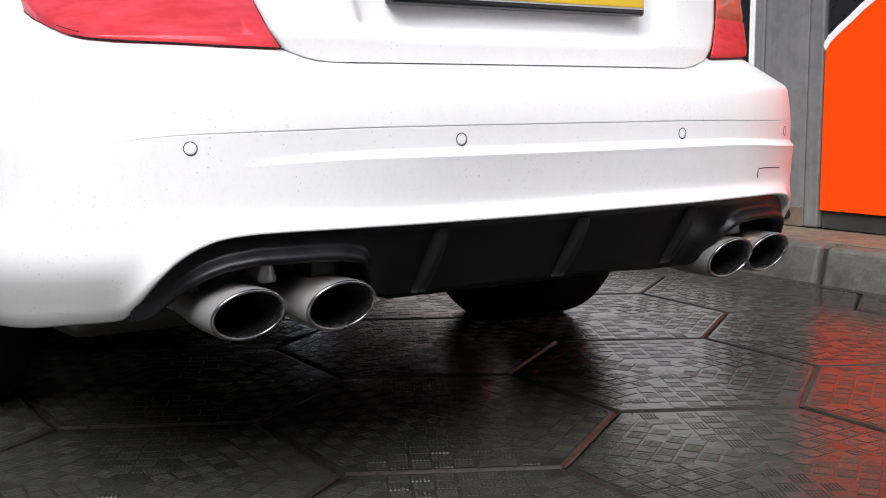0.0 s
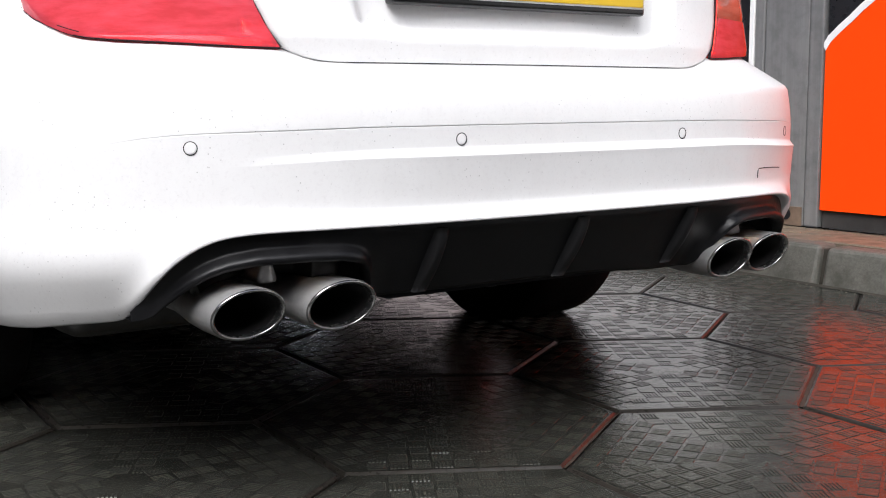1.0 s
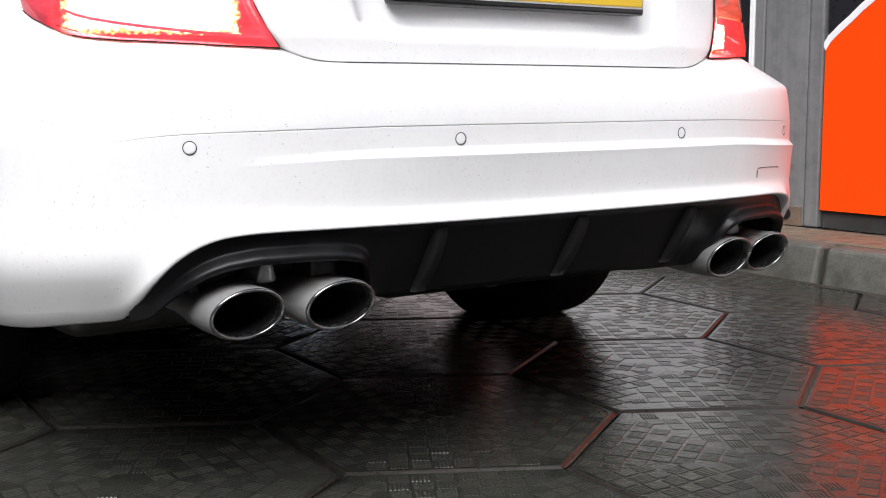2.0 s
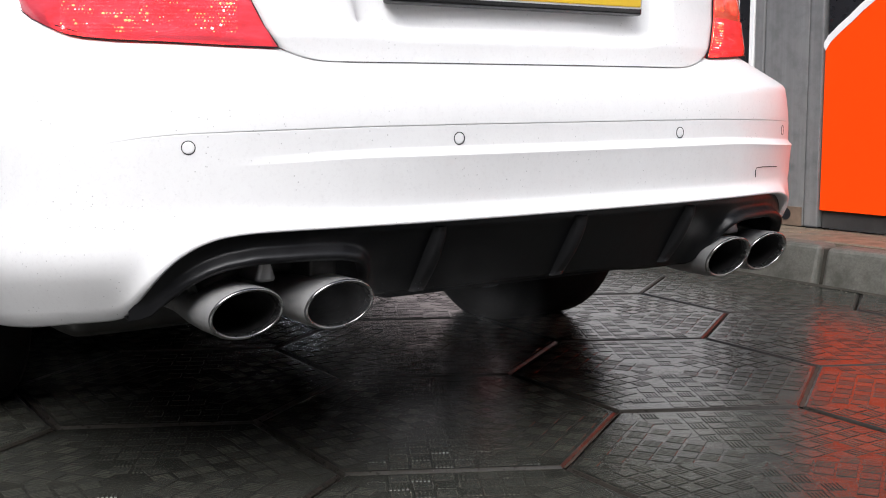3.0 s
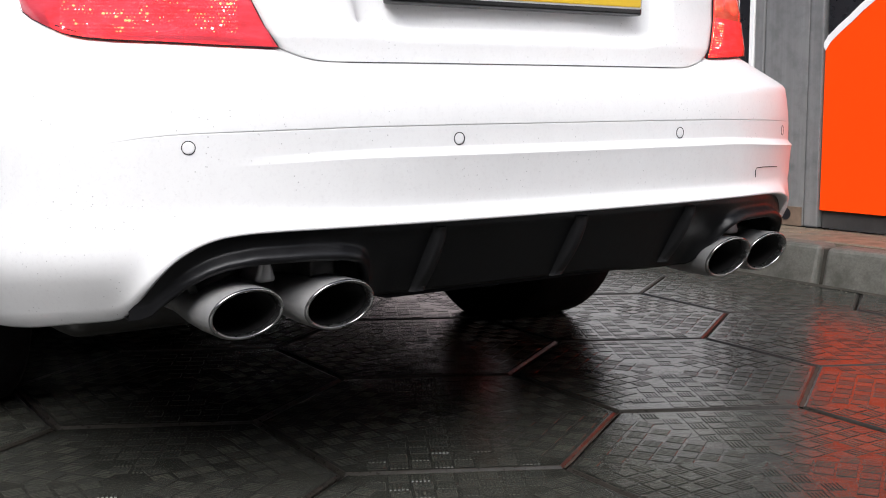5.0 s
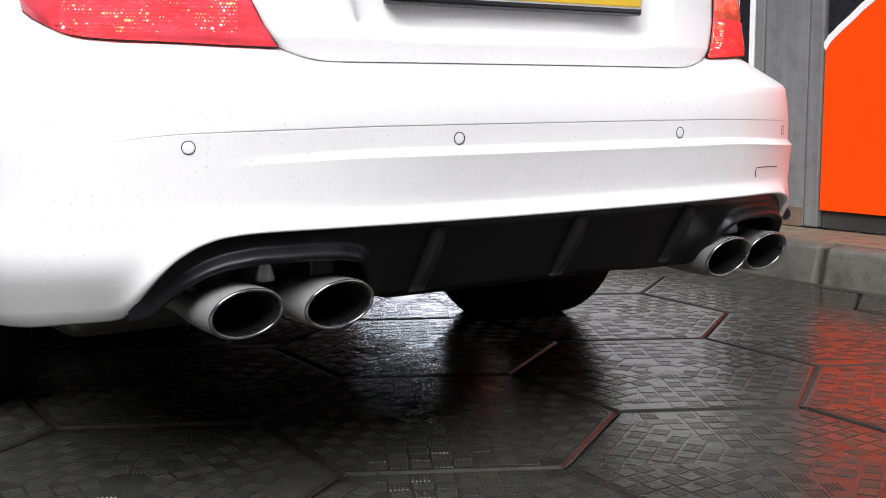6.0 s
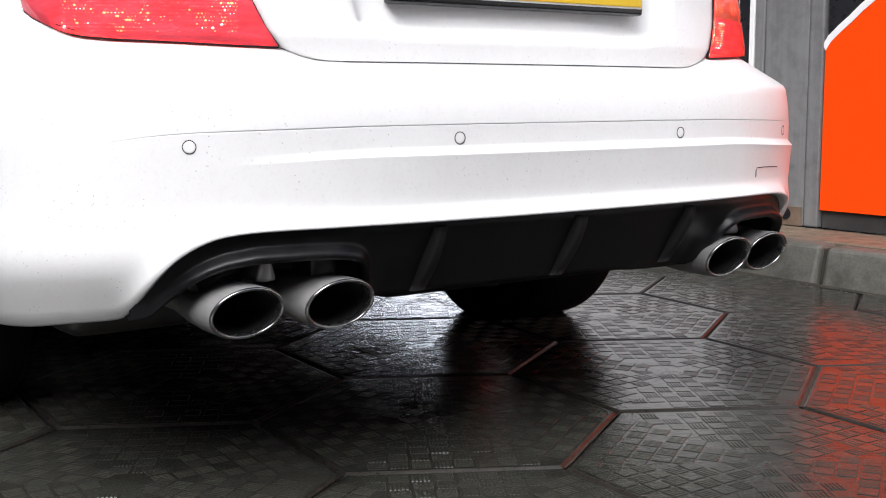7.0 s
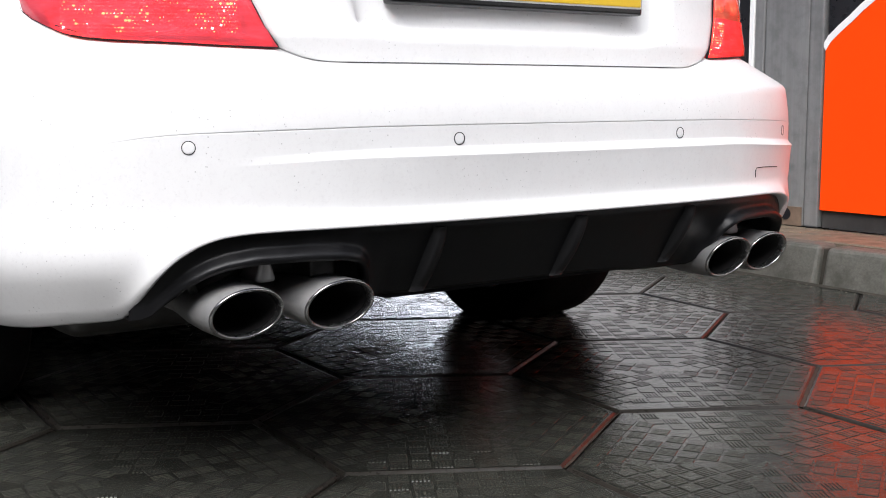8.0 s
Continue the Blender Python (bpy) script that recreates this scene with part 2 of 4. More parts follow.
def tube(bm, pts, r, sides=8):
    rows = []
    for i, p in enumerate(pts):
        p = Vector(p)
        d = (Vector(pts[min(i + 1, len(pts) - 1)]) - Vector(pts[max(i - 1, 0)])).normalized()
        u = d.orthogonal().normalized() if abs(d.z) > 0.9 else d.cross(Vector((0, 0, 1))).normalized()
        w = d.cross(u)
        rows.append([p + r * (math.cos(2 * math.pi * k / sides) * u + math.sin(2 * math.pi * k / sides) * w) for k in range(sides)])
    vs = grid(bm, rows, closed=True)
    bm.faces.new(vs[0])
    bm.faces.new(vs[-1][::-1])


def lerp(table, x):
    if x <= table[0][0]:
        return table[0][1]
    for (a, fa), (b, fb) in zip(table, table[1:]):
        if x <= b:
            return fa + (fb - fa) * (x - a) / (b - a)
    return table[-1][1]


def smoothstep(a, b, x):
    k = min(1, max(0, (x - a) / (b - a)))
    return k * k * (3 - 2 * k)


# ---- the car's forms; x to its right, y towards its nose, z up; the rearmost point is at y = 0 ----
BW, BD, BN = 0.86, 0.58, 3.0


def plan_y(x):
    return BD * (1 - (1 - min(1.0, abs(x) / BW) ** BN) ** (1 / BN))


def rear_point(x, z, off):
    """A point of the tail: the plan curve at x, moved inwards by off along the curve's normal."""
    e = 1e-4
    xc = min(abs(x), BW - 0.002)
    g = (plan_y(xc + e) - plan_y(xc - e)) / (2 * e)
    n = Vector((-g, 1.0, 0)).normalized()
    sx = 1 if x >= 0 else -1
    return Vector((sx * (xc + n.x * off), plan_y(xc) + n.y * off, z))


def plan_stations(x0, x1, step):
    """x values with even steps along the plan curve."""
    n, out, acc = 4000, [x0], 0.0
    px, py = x0, plan_y(x0)
    for i in range(1, n + 1):
        x = x0 + (x1 - x0) * i / n
        y = plan_y(x)
        acc += math.hypot(x - px, y - py)
        px, py = x, y
        if acc >= step:
            out.append(x)
            acc = 0.0
    out.append(x1)
    return out


ARCH_TOP = [(0.0, 0.4190), (0.39, 0.4190), (0.50, 0.4180), (0.545, 0.4165), (0.58, 0.4125), (0.60, 0.4068), (0.6276, 0.3925), (0.654, 0.3685), (0.680, 0.334), (0.70, 0.307), (0.712, 0.2945), (0.7218, 0.2915), (0.784, 0.2825), (0.8375, 0.268), (0.86, 0.262)]


def arch_top(x):
    a = abs(x)
    return sum(lerp(ARCH_TOP, max(0.0, min(0.86, a + d))) for d in (-0.012, -0.006, 0.0, 0.006, 0.012)) / 5


BUMPER = [(0.6582, 0.135), (0.6574, 0.112), (0.648, 0.089), (0.640, 0.069), (0.632, 0.049), (0.624, 0.029), (0.6175, 0.0135), (0.613, 0.0088), (0.606, 0.0066), (0.596, 0.0044), (0.584, 0.0023),
          (0.572, 0.0008), (0.5630, 0.0), (0.5612, 0.0), (0.5603, 0.0), (0.5601, 0.0025), (0.5594, 0.0025), (0.5592, 0.0), (0.5584, 0.0), (0.556, 0.0), (0.552, 0.0), (0.540, 0.0), (0.530, 0.0), (0.5270, 0.0), (0.5262, -0.0006), (0.5215, -0.0055), (0.5170, -0.0102), (0.5160, -0.0112), (0.5150, -0.0114), (0.5135, -0.0111), (0.505, -0.0102), (0.490, -0.0087), (0.474, -0.0071), (0.460, -0.0059), (0.450, -0.0053)]


LAMP_LOW = [(0.481, 0.6735), (0.564, 0.676), (0.650, 0.680), (0.735, 0.684), (0.776, 0.688), (0.799, 0.6925), (0.813, 0.6985), (0.8286, 0.7080), (0.842, 0.7195), (0.850, 0.732), (0.855, 0.765), (0.857, 0.84)]


def shoulder_top(x):
    """Upper edge of the bumper: along the boot lid, then along the foot of the lamps."""
    a = abs(x)
    return lerp([(0, 0.6515), (0.36, 0.6515), (0.415, 0.6535), (0.44, 0.6585), (0.46, 0.6645)], a) if a < 0.46 else lerp([(0.46, 0.6645), (0.48, 0.670)] + [(p, q - 0.0012) for p, q in LAMP_LOW], a)


SEAM_DROP = [(0.2, 0.0), (0.379, -0.001), (0.50, -0.0040), (0.575, -0.006), (0.61, -0.0073), (0.6436, -0.0095), (0.676, -0.0130), (0.7072, -0.0185), (0.7376, -0.0270), (0.76, -0.030)]


def turn_under(x):
    """How far the bumper's foot has turned under, outside the arches."""
    return smoothstep(0.65, 0.73, -x) if x < 0 else smoothstep(0.60, 0.72, x)


def bumper_rows(xs):
    rows = []
    for z, o in BUMPER:
        row = []
        for x in xs:
            a = abs(x)
            fade = 1 - smoothstep(0.22, 0.60, a) if x < 0 else 1 - 0.5 * smoothstep(0.55, 0.80, a)
            off = o * fade if o < 0 else o
            if 0.55 < z < 0.57:
                off = o * 0.8 * (1 - smoothstep(0.40, 0.75, a))
            dz = lerp(SEAM_DROP, a) * math.exp(-((z - 0.56) / 0.036) ** 2)
            dz -= 0.010 * smoothstep(0.35, 0.68, a) * math.exp(-((z - 0.519) / 0.015) ** 2)
            if z > 0.606:
                dz += (z - 0.606) / 0.049 * (shoulder_top(x) - 0.655)
            row.append(rear_point(x, z + dz, off))
        rows.append(row)
    for k in range(1, 9):
        row = []
        for x in xs:
            a, zl = abs(x), arch_top(x)
            z = 0.450 + (zl - 0.450) * k / 8
            fade = 1 - smoothstep(0.22, 0.60, a) if x < 0 else 1 - 0.5 * smoothstep(0.55, 0.80, a)
            centre = lerp([(0, -0.0053), (0.25, -0.0055), (0.5, -0.0082), (0.75, -0.013), (1.0, -0.018)], k / 8) + 0.0053 * (1 - fade) * (1 - k / 8)
            side = lerp([(0, 0.0), (0.42, -0.006), (0.55, -0.002), (1.0, 0.040)], k / 8)
            w = turn_under(x)
            row.append(rear_point(x, z, centre * (1 - w) + side * w))
        rows.append(row)
    for dz, inn in ((-0.0025, 0.004), (-0.003, 0.02)):
        rows.append([rear_point(x, arch_top(x) + dz, -0.012 * (1 - turn_under(x)) + 0.040 * turn_under(x) + inn) for x in xs])
    return rows


def ring_on(x, z, r, off, n=28):
    k_arc = 1 / math.hypot(1.0, (plan_y(abs(x) + 1e-3) - plan_y(abs(x) - 1e-3)) / 2e-3)
    return [rear_point(x + k_arc * r * math.cos(2 * math.pi * k / n), z + r * math.sin(2 * math.pi * k / n), off) for k in range(n)]


def arch_low(x):
    """Lower edge of the black insert: low between the fins, arched over the tail pipes."""
    if x > 0:
        return arch_low(-x + 0.015 * (1 - smoothstep(0.40, 0.48, x))) - 0.012 * smoothstep(0.05, 0.28, x) * (1 - smoothstep(0.352, 0.375, x)) if x > 0.02 else 0.303
    return lerp([(0, 0.303), (0.345, 0.303), (0.356, 0.312), (0.366, 0.335), (0.376, 0.354), (0.391, 0.364), (0.42, 0.3700), (0.47, 0.3715), (0.54, 0.3700), (0.58, 0.3630), (0.605, 0.3540), (0.63, 0.339), (0.655, 0.318), (0.675, 0.300), (0.69, 0.294), (0.715, 0.292)], abs(x))


def insert_off(z):
    """The insert leans forward towards its foot."""
    return 0.004 + 0.62 * max(0.0, 0.405 - z)


def tail_lamp(car, sx):
    """Tail lamp with a body, lens, upper lens, chrome edges and an added drum that turns to switch its light."""
    lamp = new("tail_lamp")
    lamp.parent = car
    lamp["label"] = "red tail lamp"
    wrap = 0.011 if sx > 0 else 0.003
    low = LAMP_LOW
    top = [(0.481, 0.674), (0.501, 0.701), (0.5225, 0.7405), (0.540, 0.79), (0.55, 0.865), (0.62, 0.88), (0.857, 0.87)]

    def sheet(z0, z1, off, xa, xb, n=26, m=14, edge=0.0):
        rows = []
        for j in range(m + 1):
            row = []
            for x in plan_stations(xa, xb, 0.012):
                lo, hi = max(lerp(low, x), z0), min(lerp(top, x), z1)
                hi = max(hi, lo + 0.0005)
                z = lo + (hi - lo) * j / m
                row.append(rear_point(sx * x, z, off - wrap * smoothstep(0.62, 0.76, x) + 0.15 * (z - 0.67) - 0.004 * math.sin(math.pi * min(1, (z - lo) / 0.02) / 2)))
            rows.append(row)
        return rows

    bm = bmesh.new()
    grid(bm, sheet(0, 0.752, 0.101, 0.482, 0.8535))
    face_out(bm, Vector((sx * 0.8, -1, 0)))
    lens = part("lens", bm, LENS, lamp, "glossy red plastic lens")
    bm = bmesh.new()
    grid(bm, sheet(0.752, 0.87, 0.101, 0.527, 0.857))
    face_out(bm, Vector((sx * 0.8, -1, 0)))
    part("upper_lens", bm, LENS_TOP, lamp, "rose amber upper lens")
    bm = bmesh.new()
    for x0, x1, r in ((0.481, 0.795, 0.0012), (0.795, 0.851, 0.0007)):
        tube(bm, [rear_point(sx * x, lerp(low, x) - 0.0004, 0.100 - wrap * smoothstep(0.62, 0.76, x) + 0.15 * (lerp(low, x) - 0.67)) for x in plan_stations(x0, x1, 0.012)], r, 6)
    pts = [rear_point(sx * x, z, 0.1035 + 0.15 * (z - 0.67)) for x, z in top[:5]]
    tube(bm, pts, 0.0028, 6)
    part("seal", bm, GAP, lamp, "dark rubber seal")
    bm = bmesh.new()
    stations = plan_stations(0.482, 0.857, 0.012)
    rows = []
    for j, r in enumerate(sheet(0, 0.87, 0.101, 0.482, 0.857)):
        row = []
        for x, p in zip(stations, r):
            d = 0.0012 + 0.120 * smoothstep(0.485, 0.505, x) * (1 - smoothstep(0.785, 0.825, x)) * min(1.0, j, 14 - j)
            row.append(p + Vector((-sx * 0.25 * d, d, 0)))
        rows.append(row)
    grid(bm, rows)
    part("housing", bm, LAMP_RED, lamp, "red inner reflector")
    bm = bmesh.new()
    tube(bm, [rear_point(sx * x, z, 0.110 + 0.15 * (z - 0.67)) for x, z in ((0.500, 0.6885), (0.515, 0.708), (0.530, 0.735), (0.541, 0.760))], 0.0024, 8)
    part("reflector_rib", bm, LAMP_RIB, lamp, "moulded rib behind the lens")
    bm = bmesh.new()
    low_rib = [(0.500, 0.6885), (0.530, 0.6895), (0.564, 0.6915), (0.610, 0.6950), (0.650, 0.6985), (0.695, 0.7030), (0.735, 0.7080), (0.776, 0.7150), (0.800, 0.7220), (0.820, 0.7320)]
    tube(bm, [rear_point(sx * x, z, 0.109 - wrap * smoothstep(0.62, 0.76, x) + 0.15 * (z - 0.67)) for x, z in low_rib], 0.0022, 8)
    part("lower_rib", bm, LAMP_RIB, lamp, "pale moulded rib along the foot of the lens")
    # short dark line near the lens's outer end
    bm = bmesh.new()
    tube(bm, [rear_point(sx * x, z, 0.0935 - wrap + 0.15 * (z - 0.67)) for x, z in ((0.784, 0.6960), (0.798, 0.7005), (0.812, 0.7065))], 0.0007, 6)
    part("lens_dark_line", bm, GAP, lamp, "short thin dark line on the lens")
    a, b = rear_point(sx * 0.517, 0.735, 0.1), rear_point(sx * 0.812, 0.735, 0.1)
    ax = (b - a) if sx > 0 else (a - b)
    mid = (a + b) / 2 + Vector((-sx * 0.02, 0.068, 0.004))
    # added three-sided drum: turning it shows the dull, brake or running side
    unit = new("switching_drum")
    unit.parent = lamp
    yaw = 0.68 * math.atan2(ax.y, ax.x)
    base = Matrix.Translation(mid) @ Matrix.Rotation(yaw, 4, "Z")
    L, rin = ax.length / 2 - 0.014, 0.026
    half = rin * math.sqrt(3)
    rng = random.Random(7)

    def face_pts(k, u, w, out):
        ang = radians(120) * k
        c = Matrix.Rotation(ang, 3, "X") @ Vector((0, -(rin + out), w))
        return Vector((u, c.y, c.z))

    # glow fall-off put into colour: the lit field's ragged edge turns yellow, then orange
    for nm, mat, out, prob in (("brake_field", BRAKE, 0.0016, 0), ("brake_edge", BRAKE_EDGE, 0.0011, 1), ("brake_glow", BRAKE_RIM, 0.0006, 2)):
        bm = bmesh.new()
        nu, nw = 150, 36
        for i in range(nu):
            for j in range(nw):
                e = min(i / 7.5, (nu - 1 - i) / 7.5, j / 5.0) + 1.1 * noise.noise(Vector((i * 0.30, j * 0.30, 3.1))) + rng.uniform(-0.2, 0.2)
                if e < (0.85, 0.45, 0.15)[prob]:
                    continue
                w0, w1 = -half, 0.014
                q = [face_pts(1, -L + 2 * L * (i + a) / nu, w0 + (w1 - w0) * (j + b) / nw, out) for a, b in ((0, 0), (1, 0), (1, 1), (0, 1))]
                bm.faces.new([bm.verts.new(p) for p in q])
        field = new(nm, finish(bm, nm, mat, False))
        field.parent = unit
    for k, (nm, mat) in enumerate((("dull_side", REFLECTOR), ("brake_side", LAMP_RED), ("running_side", LAMP_RED))):
        for w0, w1, m2 in ((-half, 0.014, mat), (0.014, half, REFLECTOR)):
            bm = bmesh.new()
            grid(bm, [[face_pts(k, -L + 2 * L * i / 12, w0 + (w1 - w0) * j / 3, 0.0) for i in range(13)] for j in range(4)])
            side = new("reflector_face", finish(bm, nm, m2, False))
            side.parent = unit
    for u in (-L, L):
        bm = bmesh.new()
        bm.faces.new([bm.verts.new(face_pts(k, u, -half, 0.0)) for k in range(3)])
        cap = new("end_cap", finish(bm, "end_cap", LAMP_RED, False))
        cap.parent = unit
    # small lamps in even rows, brighter in uneven clusters
    kinds = {"bright": (LED_DIM, bmesh.new()), "yellow": (LED_YELLOW, bmesh.new()), "red": (LED_RED, bmesh.new())}
    cols = int(2 * L / 0.0052)
    for row in range(12):
        for i in range(cols):
            u = -L + 0.0026 + 0.0052 * i + (0.0026 if row % 2 else 0.0)
            clump = 0.6 * noise.noise(Vector((u * 22.0, row * 0.30, 5.3))) + 0.6 * noise.noise(Vector((u * 95.0, row * 1.3, 1.7))) + rng.uniform(-0.32, 0.32)
            kind = "bright" if clump > 0.50 else "yellow" if clump > 0.20 else "red"
            if clump < -0.30:
                continue
            c = face_pts(2, u, -half * 0.88 + 0.0052 * row + rng.uniform(-0.0003, 0.0003), 0.002)
            size = 0.0008 * (1.0 + max(0.0, clump)) * rng.choice((0.6, 0.8, 1.0, 1.1, 1.7))
            stretch = rng.choice((2.0, 2.6)) if kind == "red" else rng.choice((1.0, 1.2, 1.6))
            bmesh.ops.create_icosphere(kinds[kind][1], subdivisions=1, radius=size, matrix=Matrix.Translation(c) @ Matrix.Diagonal((stretch, 1, 1, 1)))
    for mat, bm in kinds.values():
        dots = new("led_dots", finish(bm, "led_dots", mat))
        dots["kind"] = "stuff"
        dots.parent = unit
    return lamp, unit, base


def tail_pipe(car, x, y, z):
    """Oval slash-cut tail pipe: shell, rolled rim, sooty bore."""
    pipe = new("tail_pipe")
    pipe.parent = car
    pipe.matrix_basis = pose(x, y, z, 0, 0, 0)
    n, rx, rz, cut = 44, 0.0575, 0.0400, 0.46

    def ring(d, s, t=0.0, c=1.0):
        out = []
        for k in range(n):
            a = 2 * math.pi * k / n
            px, pz = (rx * s + t) * math.cos(a), (rz * s + t) * math.sin(a)
            out.append(Vector((px, d - cut * pz * c, pz)))
        return out

    bm = bmesh.new()
    grid(bm, [ring(0.30, 0.70, 0, 0), ring(0.20, 0.72, 0, 0.1), ring(0.16, 0.80, 0, 0.3), ring(0.11, 0.93, 0, 0.7), ring(0.06, 0.99), ring(0.006, 1.0), ring(0.002, 1.0, -0.0006)], closed=True)
    part("shell", bm, STEEL, pipe, "sooty brushed steel shell")
    bm = bmesh.new()
    grid(bm, [ring(0.002, 1.0, -0.0006), ring(-0.0008, 1.0, -0.0010), ring(-0.0026, 1.0, -0.0022), ring(-0.0030, 1.0, -0.0034), ring(-0.0023, 1.0, -0.0048), ring(-0.0005, 1.0, -0.0058), ring(0.004, 1.0, -0.0064), ring(0.014, 1.0, -0.0068)], closed=True)
    part("rim", bm, CHROME, pipe, "polished rolled rim")
    bm = bmesh.new()
    vs = grid(bm, [ring(0.014, 1.0, -0.0068), ring(0.10, 0.9, -0.0065, 0.6), ring(0.20, 0.68, -0.004, 0)], closed=True)
    bm.faces.new(vs[-1])
    part("bore", bm, SOOT, pipe, "soot-black bore")
    return pipe


def wheel(car, x, y):
    hub = new("wheel")
    hub.parent = car
    hub.matrix_basis = pose(x, y, 0.308 + ground_z(x, y))
    s = 1 if x > 0 else -1
    prof = [(-0.118, 0.225), (-0.130, 0.255), (-0.131, 0.285), (-0.126, 0.307), (-0.115, 0.317), (-0.06, 0.320), (0, 0.320), (0.06, 0.320), (0.115, 0.317), (0.126, 0.307), (0.131, 0.285), (0.130, 0.255), (0.118, 0.225)]
    n = 72
    bm = bmesh.new()
    rows = [[Vector((px, r * math.sin(2 * math.pi * k / n), max(-0.3075, r * math.cos(2 * math.pi * k / n)))) for px, r in prof] for k in range(n)]
    vs = [[bm.verts.new(p) for p in r] for r in rows]
    for k in range(n):
        a, b = vs[k], vs[(k + 1) % n]
        for i in range(len(prof) - 1):
            bm.faces.new((a[i], b[i], b[i + 1], a[i + 1]))
    part("tyre", bm, RUBBER, hub, "black rubber tyre")
    bm = bmesh.new()
    for x0 in (-0.115, 0.115):
        rows = [[Vector((x0 * f, r * math.sin(2 * math.pi * k / 48), r * math.cos(2 * math.pi * k / 48))) for k in range(48)] for f, r in ((1.0, 0.236), (0.92, 0.225), (0.6, 0.215), (0.35, 0.21))]
        grid(bm, rows, closed=True)
    for k in range(10):
        m = Matrix.Rotation(2 * math.pi * k / 10, 4, "X")
        t = bmesh.new()
        box(t, s * 0.05 - 0.015, s * 0.05 + 0.015, -0.018, 0.018, 0.03, 0.225, 0.006, 1)
        t.transform(m)
        me = bpy.data.meshes.new("spoke")
        t.to_mesh(me)
        t.free()
        bm.from_mesh(me)
        bpy.data.meshes.remove(me)
    bmesh.ops.create_cone(bm, cap_ends=True, segments=24, radius1=0.07, radius2=0.06, depth=0.06, matrix=Matrix.Translation((s * 0.05, 0, 0)) @ Matrix.Rotation(radians(90), 4, "Y"))
    part("rim", bm, ALLOY, hub, "grey alloy rim", smooth=False)
    return hub


def side_low(y):
    """Lower edge of the flanks with the wheel arches."""
    z = 0.115 + 0.165 * smoothstep(1.4, 0.6, y)
    for c in (1.11, 3.87):
        d = abs(y - c)
        if d < 0.352:
            z = max(z, 0.318 + math.sqrt(0.352 ** 2 - d * d))
    return z


def build_car():
    car = tagged(new("car"), "white saloon car with four oval tail pipes, parked on wet paving", "car")
    xs = plan_stations(-BW + 0.0015, BW - 0.0015, 0.011)
    bm = bmesh.new()
    grid(bm, bumper_rows(xs))
    bumper = part("rear_bumper", bm, PAINT, car, "white painted rear bumper, speckled with road dirt")
    # parking sensors, each with its dark gap
    for x, z in ((-0.6216, 0.5338), (-0.2265, 0.5395), (0.2465, 0.5385), (0.6216, 0.5338)):
        s = new("parking_sensor")
        s.parent = bumper
        bm = bmesh.new()
        grid(bm, [ring_on(x, z, 0.0098, 0.0004), ring_on(x, z, 0.0097, -0.0006), ring_on(x, z, 0.0086, -0.0006), ring_on(x, z, 0.0084, 0.0004)], closed=True)
        part("sensor_ring", bm, GAP, s, "thin dark ring")
        bm = bmesh.new()
        vs = grid(bm, [ring_on(x, z, 0.0087, 0.0001), ring_on(x, z, 0.0084, -0.0003), ring_on(x, z, 0.006, -0.0004)], closed=True)
        bm.faces.new(vs[-1])
        part("sensor_cap", bm, PAINT, s)
    # towing eye cover
    bm = bmesh.new()
    edge = [(0.4755, 0.450), (0.4755, 0.463), (0.479, 0.4675), (0.505, 0.4680), (0.535, 0.4670), (0.570, 0.4652)]
    tube(bm, [rear_point(x, z, -0.0066) for x, z in edge], 0.0008, 6)
    part("towing_eye_cover", bm, GAP, bumper, "thin gap of the towing eye cover")
    # black insert under the bumper
    xs2 = plan_stations(-0.702, 0.702, 0.008)
    bm = bmesh.new()
    rows = []
    for k in range(23):
        row = []
        for x in xs2:
            zt, zl = arch_top(x) + 0.001, min(arch_low(x), arch_top(x) - 0.004)
            z = zt + (zl - zt) * k / 22
            off = insert_off(z) * (1 - 0.75 * smoothstep(0.33, 0.42, abs(x)))
            over = smoothstep(0.36, 0.40, abs(x)) * (1 - smoothstep(0.60, 0.69, abs(x)))
            off -= 0.017 * over * smoothstep(zl + 0.026, zl + 0.008, z) - 0.008 * over * smoothstep(zl + 0.004, zl, z)
            row.append(rear_point(x, z, off))
        rows.append(row)
    rows.append([p + Vector((0, 0.03, 0.004)) for p in rows[-1]])
    grid(bm, rows)
    insert = part("rear_insert", bm, BLACK, car, "grained black plastic lower insert")
    for x in (-0.260, 0.018, 0.280):
        bm = bmesh.new()
        rows = []
        for k in range(10):
            z = 0.409 - (0.409 - 0.303) * k / 9
            d, w = 0.006 + 0.013 * math.sin(math.pi * min(1.0, 0.12 + k / 10.2)), 0.0075 + 0.003 * k / 9
            y0 = rear_point(x, z, insert_off(z)).y
            rows.append([Vector((x - w - 0.004, y0 + 0.002, z)), Vector((x - w, y0 - d * 0.85, z)), Vector((x - w * 0.4, y0 - d, z)), Vector((x + w * 0.4, y0 - d, z)), Vector((x + w, y0 - d * 0.85, z)), Vector((x + w + 0.004, y0 + 0.002, z))])
        vs = grid(bm, rows)
        bm.faces.new(vs[0])
        bm.faces.new(vs[-1][::-1])
        part("fin", bm, FIN, insert, "upright plastic fin, dusted grey")
    # tail pipes and silencers
    for x, y in ((-0.553, 0.061), (-0.417, 0.037), (0.417, 0.037), (0.553, 0.061)):
        tail_pipe(car, x, y, 0.3005 if abs(x) > 0.5 else 0.3030)
